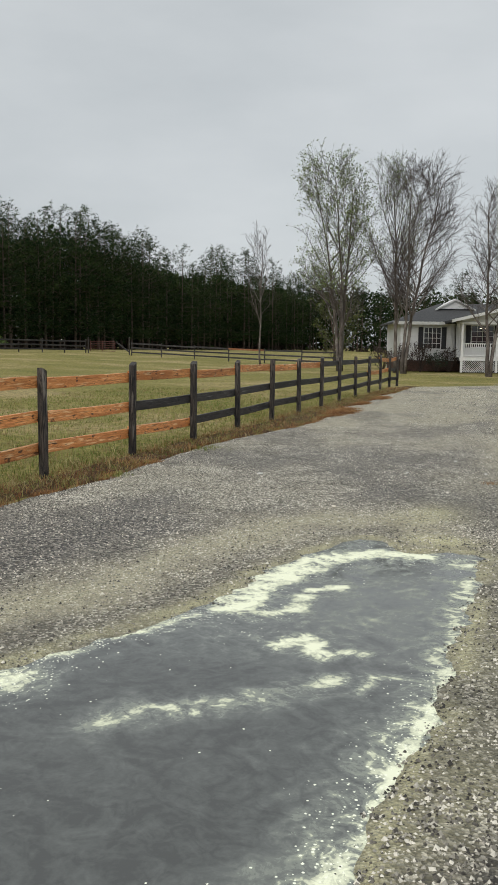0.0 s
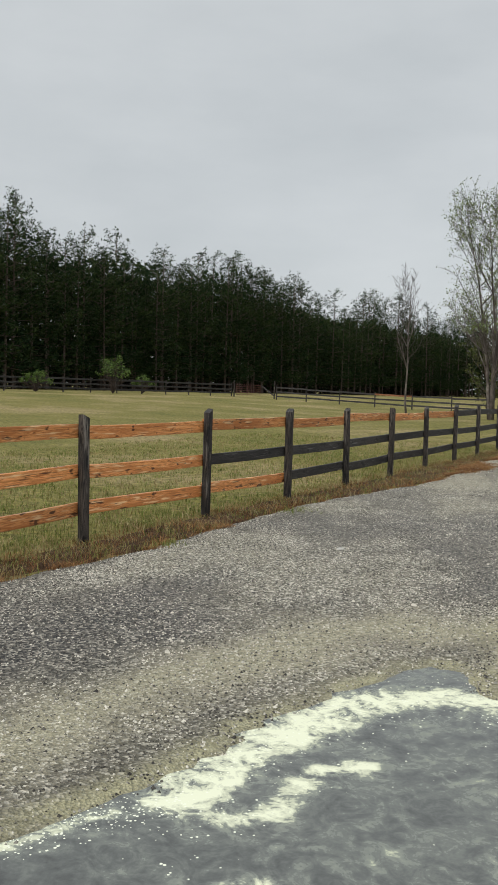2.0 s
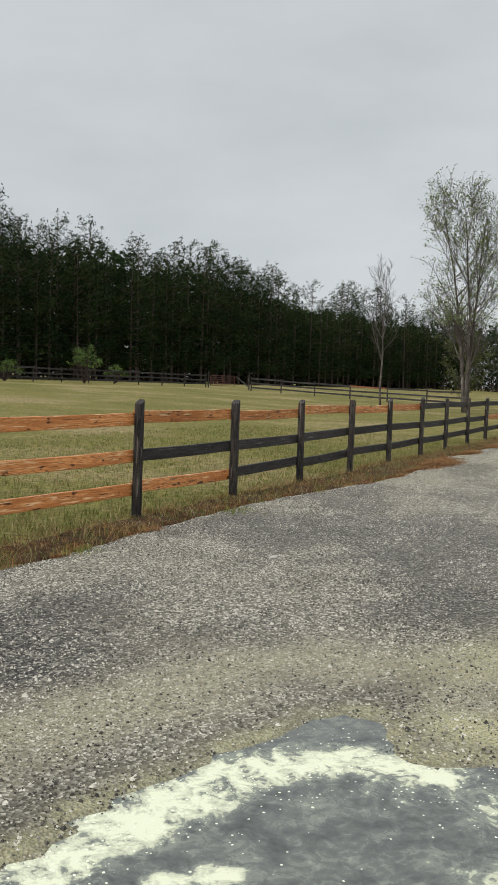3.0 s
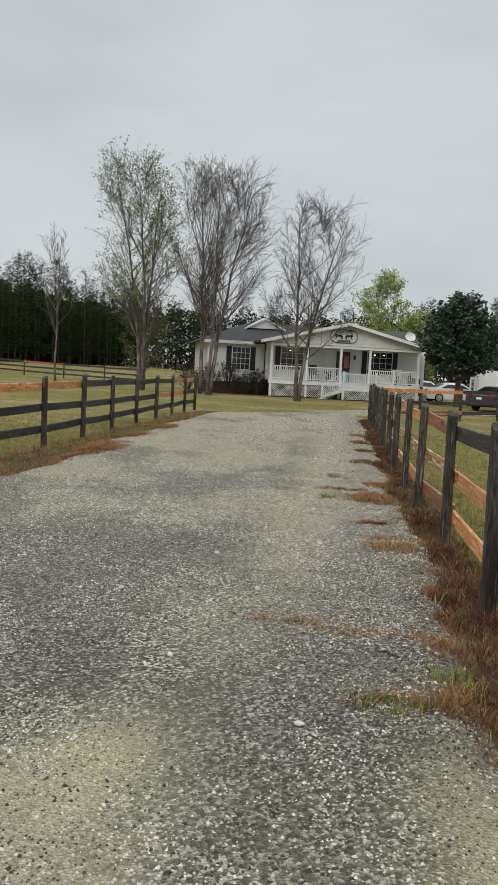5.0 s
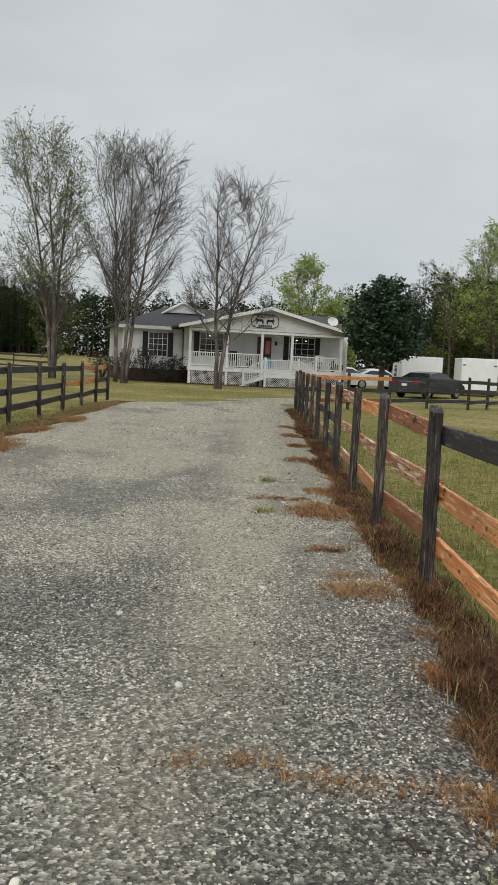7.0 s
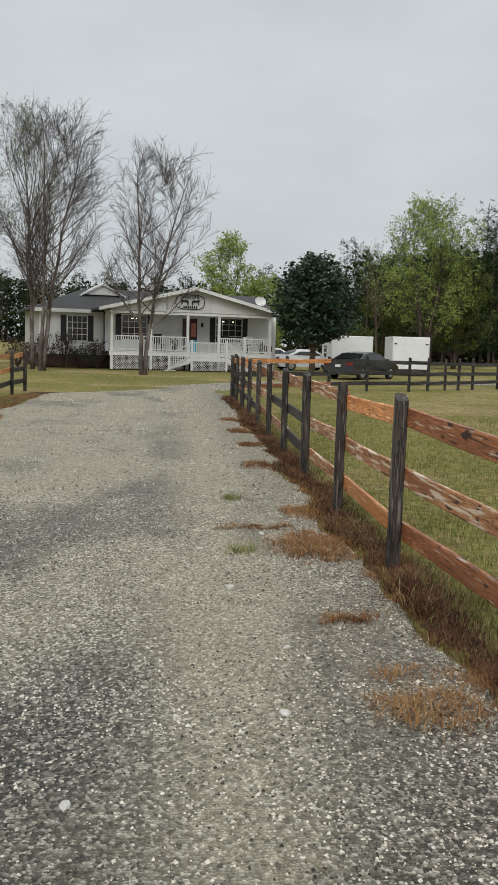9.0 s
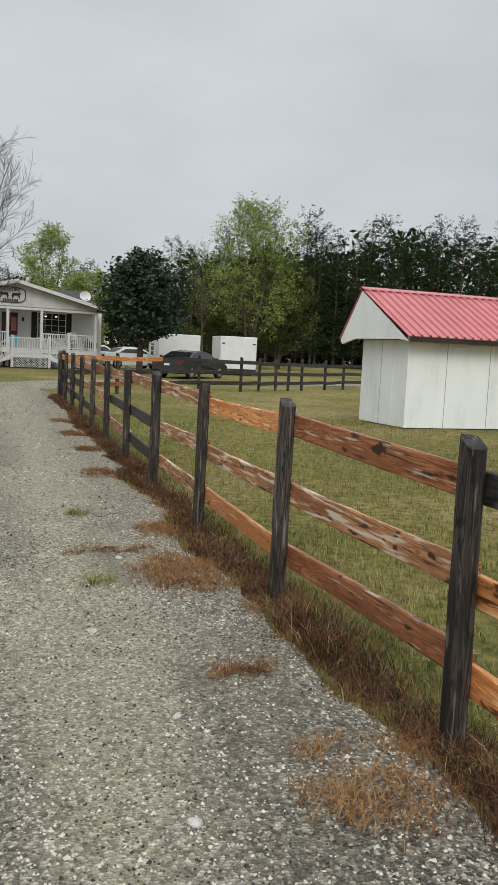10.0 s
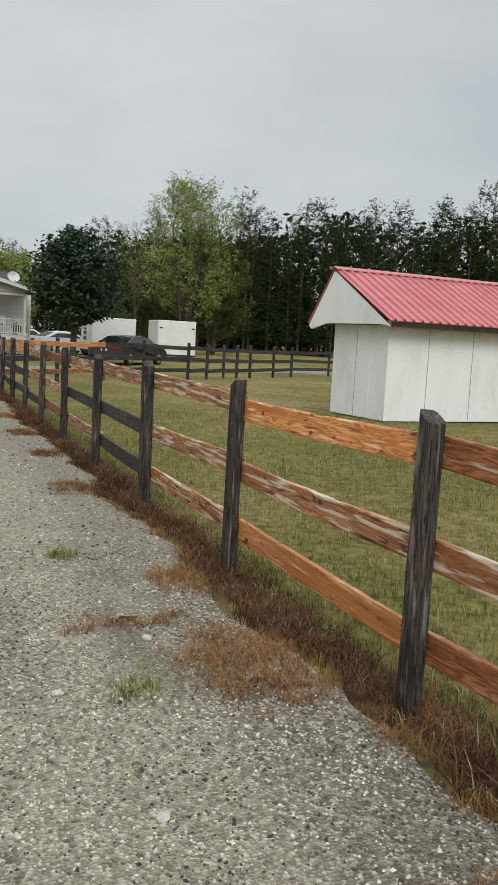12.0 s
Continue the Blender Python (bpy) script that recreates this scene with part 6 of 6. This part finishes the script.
def stone(x, y, size, seed, label):
    r = random.Random(seed)
    bm = bmesh.new()
    bmesh.ops.create_icosphere(bm, subdivisions=2, radius=size)
    for v in bm.verts:
        v.co = Vector((v.co.x * 1.2, v.co.y * 0.85, v.co.z * 0.6)) * (1 + 0.25 * noise.noise(v.co * 1.3 / size + Vector((seed, 0, 0))))
    me = bpy.data.meshes.new("stone")
    bm.to_mesh(me)
    bm.free()
    me.materials.append(M_PALESTONE if size > 0.02 else M_STONE)
    thing("stone", label, "stone", "larger stones", m=pose(x, y, road_height(x, y) + size * 0.25, 0, 0, r.uniform(0, 360)), data=me)


M_PALESTONE = material("pale_limestone", [(0.38, 0.37, 0.34), (0.62, 0.60, 0.56)], 20, 0.8, 0.4, 80)
for i, (x, y, s) in enumerate(((1.18, -0.45, 0.026), (1.07, 1.57, 0.025), (1.15, -4.71, 0.022), (0.4, -3.9, 0.02), (0.3, -1.2, 0.025), (1.3, 0.4, 0.022), (0.75, -2.3, 0.024), (1.45, 3.2, 0.028), (-0.2, -2.6, 0.022), (0.9, 2.6, 0.025), (-1.9, -3.4, 0.03), (-0.6, -5.2, 0.02))):
    stone(x, y, s, i, "pale limestone lump lying on the gravel" if s > 0.023 else "small dark stone lying on the gravel")

M_STICK = material("dead_twig", [(0.03, 0.022, 0.018), (0.08, 0.055, 0.04)], 12, 0.9)
for i, (x, y, a, ln) in enumerate(((1.62, -3.62, -28, 0.13), (1.42, 3.5, 20, 0.14))):
    s = Shape().tube([(-ln / 2, 0, 0.005), (-ln / 6, 0.02, 0.014), (ln / 6, -0.015, 0.012), (ln / 2, 0.01, 0.005)], [0.004, 0.009, 0.008, 0.003], 6)
    s.tube([(ln / 6, -0.015, 0.012), (ln / 3, -0.07, 0.02)], [0.005, 0.002], 5)
    thing("twig", "dead brown twig lying on the gravel", "twig", "fallen twigs", m=pose(x, y, road_height(x, y) + 0.002, 0, 0, a), data=s.mesh("twig", M_STICK))

# ---------- grass ----------
M_WEED = material("dark_red_weeds", [(0.030, 0.013, 0.008), (0.092, 0.038, 0.022), (0.20, 0.10, 0.05)], 0.8, 0.85, 0, 5, per_island=0.5, spec=0.15)
M_DRY = material("dry_red_grass", [(0.115, 0.048, 0.018), (0.225, 0.108, 0.042), (0.36, 0.21, 0.088)], 0.8, 0.85, 0, 5, per_island=0.5, spec=0.15)
M_GREENBLADE = material("green_grass_blades", [(0.095, 0.125, 0.027), (0.18, 0.205, 0.050), (0.30, 0.28, 0.105)], 0.35, 0.8, 0, 4, per_island=0.55, spec=0.15)
M_STRAW = material("straw_grass_blades", [(0.17, 0.125, 0.05), (0.28, 0.21, 0.095), (0.38, 0.31, 0.17)], 0.5, 0.85, 0, 5, per_island=0.5, spec=0.15)
M_FLOWER = material("tiny_pale_flowers", [(0.55, 0.5, 0.22), (0.72, 0.70, 0.55)], 1.0, 0.7, 0, per_island=0.6)


def blades(name, label, mat, spots, height, width, seed, lean=0.5, bent=True):
    """Narrow blades as bent strips at the given spots (x, y, z, number, spread, size)."""
    r = random.Random(seed)
    vs, fs = [], []
    for x, y, z, n, sp, k in spots:
        for _ in range(n):
            a, b = r.uniform(0, 6.283), r.uniform(0, 6.283)
            q = sp * math.sqrt(r.random())
            bx, by = x + q * math.cos(a), y + q * math.sin(a)
            h = height * k * r.uniform(0.45, 1.2)
            w = width * r.uniform(0.6, 1.3)
            o = h * lean * r.uniform(0.2, 1.4)
            dx, dy = math.cos(b) * o, math.sin(b) * o
            px, py = -math.sin(b) * w, math.cos(b) * w
            i = len(vs)
            vs += [(bx - px, by - py, z - 0.01), (bx + px, by + py, z - 0.01), (bx + dx * 0.35 + px * 0.8, by + dy * 0.35 + py * 0.8, z + h * 0.6),
                   (bx + dx * 0.35 - px * 0.8, by + dy * 0.35 - py * 0.8, z + h * 0.6), (bx + dx, by + dy, z + h)]
            fs += [(i, i + 1, i + 2, i + 3), (i + 3, i + 2, i + 4)]
    me = bpy.data.meshes.new(name)
    me.from_pydata(vs, [], fs)
    me.materials.append(mat)
    return tagged(new(name, me), label, "grass", kind="stuff")


rg = random.Random(17)
G0 = -0.035


def field(n, x0, x1, y0, y1, per, sp, power=1.6):
    out = []
    for _ in range(n):
        y = y0 + (y1 - y0) * rg.random() ** power
        x = x0 + (x1 - x0) * rg.random() ** 1.3
        out.append((x, y, G0, per, sp, 0.6 + 0.8 * max(0, 0.5 + fbm(x * 0.5, y * 0.5, 71.0))))
    return out


right_green = field(7500, 2.55, 10.5, -4.0, 17.0, 7, 0.10)
left_green = field(7500, -4.4, -13.0, -9.0, 17.0, 7, 0.12, 1.3)
blades("grass", "short patchy green grass in the paddock", M_GREENBLADE, right_green, 0.055, 0.0035, 1, 0.9)
blades("grass", "short patchy green grass in the field", M_GREENBLADE, left_green, 0.050, 0.004, 2, 0.9)
blades("dead_grass", "straw-coloured dead grass among green", M_STRAW, field(3000, 2.5, 10.5, -4.0, 17.0, 7, 0.14) + field(3000, -4.3, -13.0, -9.0, 17.0, 7, 0.14, 1.3), 0.06, 0.0035, 3, 1.0)


def verge(side, y0, y1, n, per, sp, reach, power=1.0):
    out = []
    for _ in range(n):
        y = y0 + (y1 - y0) * rg.random() ** power
        post = 2.37 if side > 0 else -4.2 + 0.02 * (y + 4)
        e = road_right(y) if side > 0 else road_left(y)
        lo, hi = (e - 0.03, post + reach) if side > 0 else (post - reach, e + 0.05)
        x = rg.uniform(lo, hi)
        out.append((x, y, G0 + 0.01, per, sp, 0.5 + 0.9 * max(0.0, 0.45 + 1.2 * fbm(x * 1.4, y * 1.1, 81.0))))
    return out


blades("dry_weeds", "tangled red-brown dry weeds along the fence foot", M_WEED, verge(1, -3.0, 23.0, 2700, 12, 0.12, 0.12, 1.25) + verge(1, -8.0, -3.0, 300, 10, 0.12, 0.1), 0.09, 0.0021, 4, 1.8)
blades("dry_weeds", "brown dry grass along the far fence foot", M_DRY, verge(-1, -9.0, 22.0, 1300, 12, 0.12, 0.15), 0.065, 0.0025, 5, 1.8)
blades("verge_grass", "green weeds along the fence foot", M_GREENBLADE, verge(1, -8.0, 20.0, 1100, 9, 0.12, 0.5, 1.6) + verge(-1, -9.0, 20.0, 1100, 10, 0.12, 0.5), 0.065, 0.0028, 6, 1.2)
blades("straw_verge", "pale dead grass along the fence foot", M_STRAW, verge(1, -8.0, 22.0, 600, 9, 0.10, 0.4, 1.6) + verge(-1, -9.0, 22.0, 1000, 10, 0.12, 0.35), 0.075, 0.0026, 7, 1.5)

# mats of dry grass creeping over the gravel
mats = [(1.88, -0.30, 0.34, 0.40), (1.82, 2.75, 0.36, 0.62), (1.92, 4.2, 0.2, 0.3), (1.86, 7.5, 0.25, 0.40), (1.95, 9.9, 0.2, 0.35), (1.95, 12.1, 0.26, 0.40), (1.98, 14.6, 0.25, 0.4),
        (1.98, -3.4, 0.2, 0.2), (1.9, -4.35, 0.2, 0.18), (-3.1, 7.2, 0.48, 1.7), (-3.25, 10.8, 0.35, 1.0), (-3.35, 4.4, 0.40, 0.9), (-3.1, 13.8, 0.35, 0.9)]
for i in range(70):
    y_ = -5.0 + 24.0 * rg.random() ** 1.3
    mats.append((road_right(y_) - rg.uniform(-0.05, 0.12), y_, rg.uniform(0.05, 0.14), rg.uniform(0.06, 0.2)))
for i in range(50):
    y_ = -8.0 + 26.0 * rg.random()
    mats.append((road_left(y_) + rg.uniform(-0.1, 0.14), y_, rg.uniform(0.06, 0.16), rg.uniform(0.08, 0.3)))
spots = []
for mx_, my, rx, ry in mats:
    for _ in range(int(210 * rx * ry / 0.09)):
        a, q = rg.uniform(0, 6.283), math.sqrt(rg.random()) * (0.75 + 0.4 * rg.random())
        x, y = mx_ + rx * q * math.cos(a), my + ry * q * math.sin(a)
        if fbm(x * 3, y * 3, 91.0) > -0.22:
            spots.append((x, y, road_height(x, y), 6, 0.05, 1.0 - 0.5 * q))
blades("dry_grass_mat", "mats of red-brown dry grass creeping over gravel", M_DRY, spots, 0.065, 0.002, 8, 2.2)
tufts = [(1.24, 2.56, 0.09), (1.3, 4.9, 0.06), (1.6, -4.4, 0.09), (1.9, -3.9, 0.07), (-3.45, -1.2, 0.14), (-3.5, -4.1, 0.10)]
blades("green_tuft", "small green weed tufts in the gravel", M_GREENBLADE, [(x + rg.gauss(0, s), y + rg.gauss(0, s), road_height(x, y), 5, 0.03, 1.0) for x, y, s in tufts for _ in range(34)], 0.06, 0.0025, 9, 1.1)

# runners of dead vine across the drive
run = []
for x0_, y0_, x1_, y1_ in ((0.75, -3.1, 1.95, -3.25), (1.35, -4.45, 2.0, -4.2), (1.1, 3.35, 1.75, 3.55), (1.55, 0.8, 1.95, 0.95)):
    for i in range(90):
        u = rg.random()
        x, y = x0_ + (x1_ - x0_) * u + rg.gauss(0, 0.03), y0_ + (y1_ - y0_) * u + 0.06 * math.sin(u * 7) + rg.gauss(0, 0.035)
        run.append((x, y, road_height(x, y), 5, 0.03, 0.8))
blades("dead_runner", "thin dead runners trailing across the gravel", M_DRY, run, 0.05, 0.002, 10, 2.2)


def flowers():
    r = random.Random(5)
    vs, fs = [], []
    for _ in range(9000):
        y = -3.5 + 15 * r.random() ** 1.5
        x = 2.6 + 5.0 * r.random() ** 1.4
        if fbm(x * 0.6, y * 0.6, 97.0) < -0.02:
            continue
        z, k = G0 + r.uniform(0.05, 0.12), r.uniform(0.005, 0.010)
        i = len(vs)
        vs += [(x - k, y, z), (x, y - k, z + k * 0.4), (x + k, y, z), (x, y + k, z - k * 0.3)]
        fs.append((i, i + 1, i + 2, i + 3))
    me = bpy.data.meshes.new("wildflowers")
    me.from_pydata(vs, [], fs)
    me.materials.append(M_FLOWER)
    tagged(new("wildflowers", me), "tiny pale yellow wildflowers scattered through the paddock", "flowers", kind="stuff")


flowers()
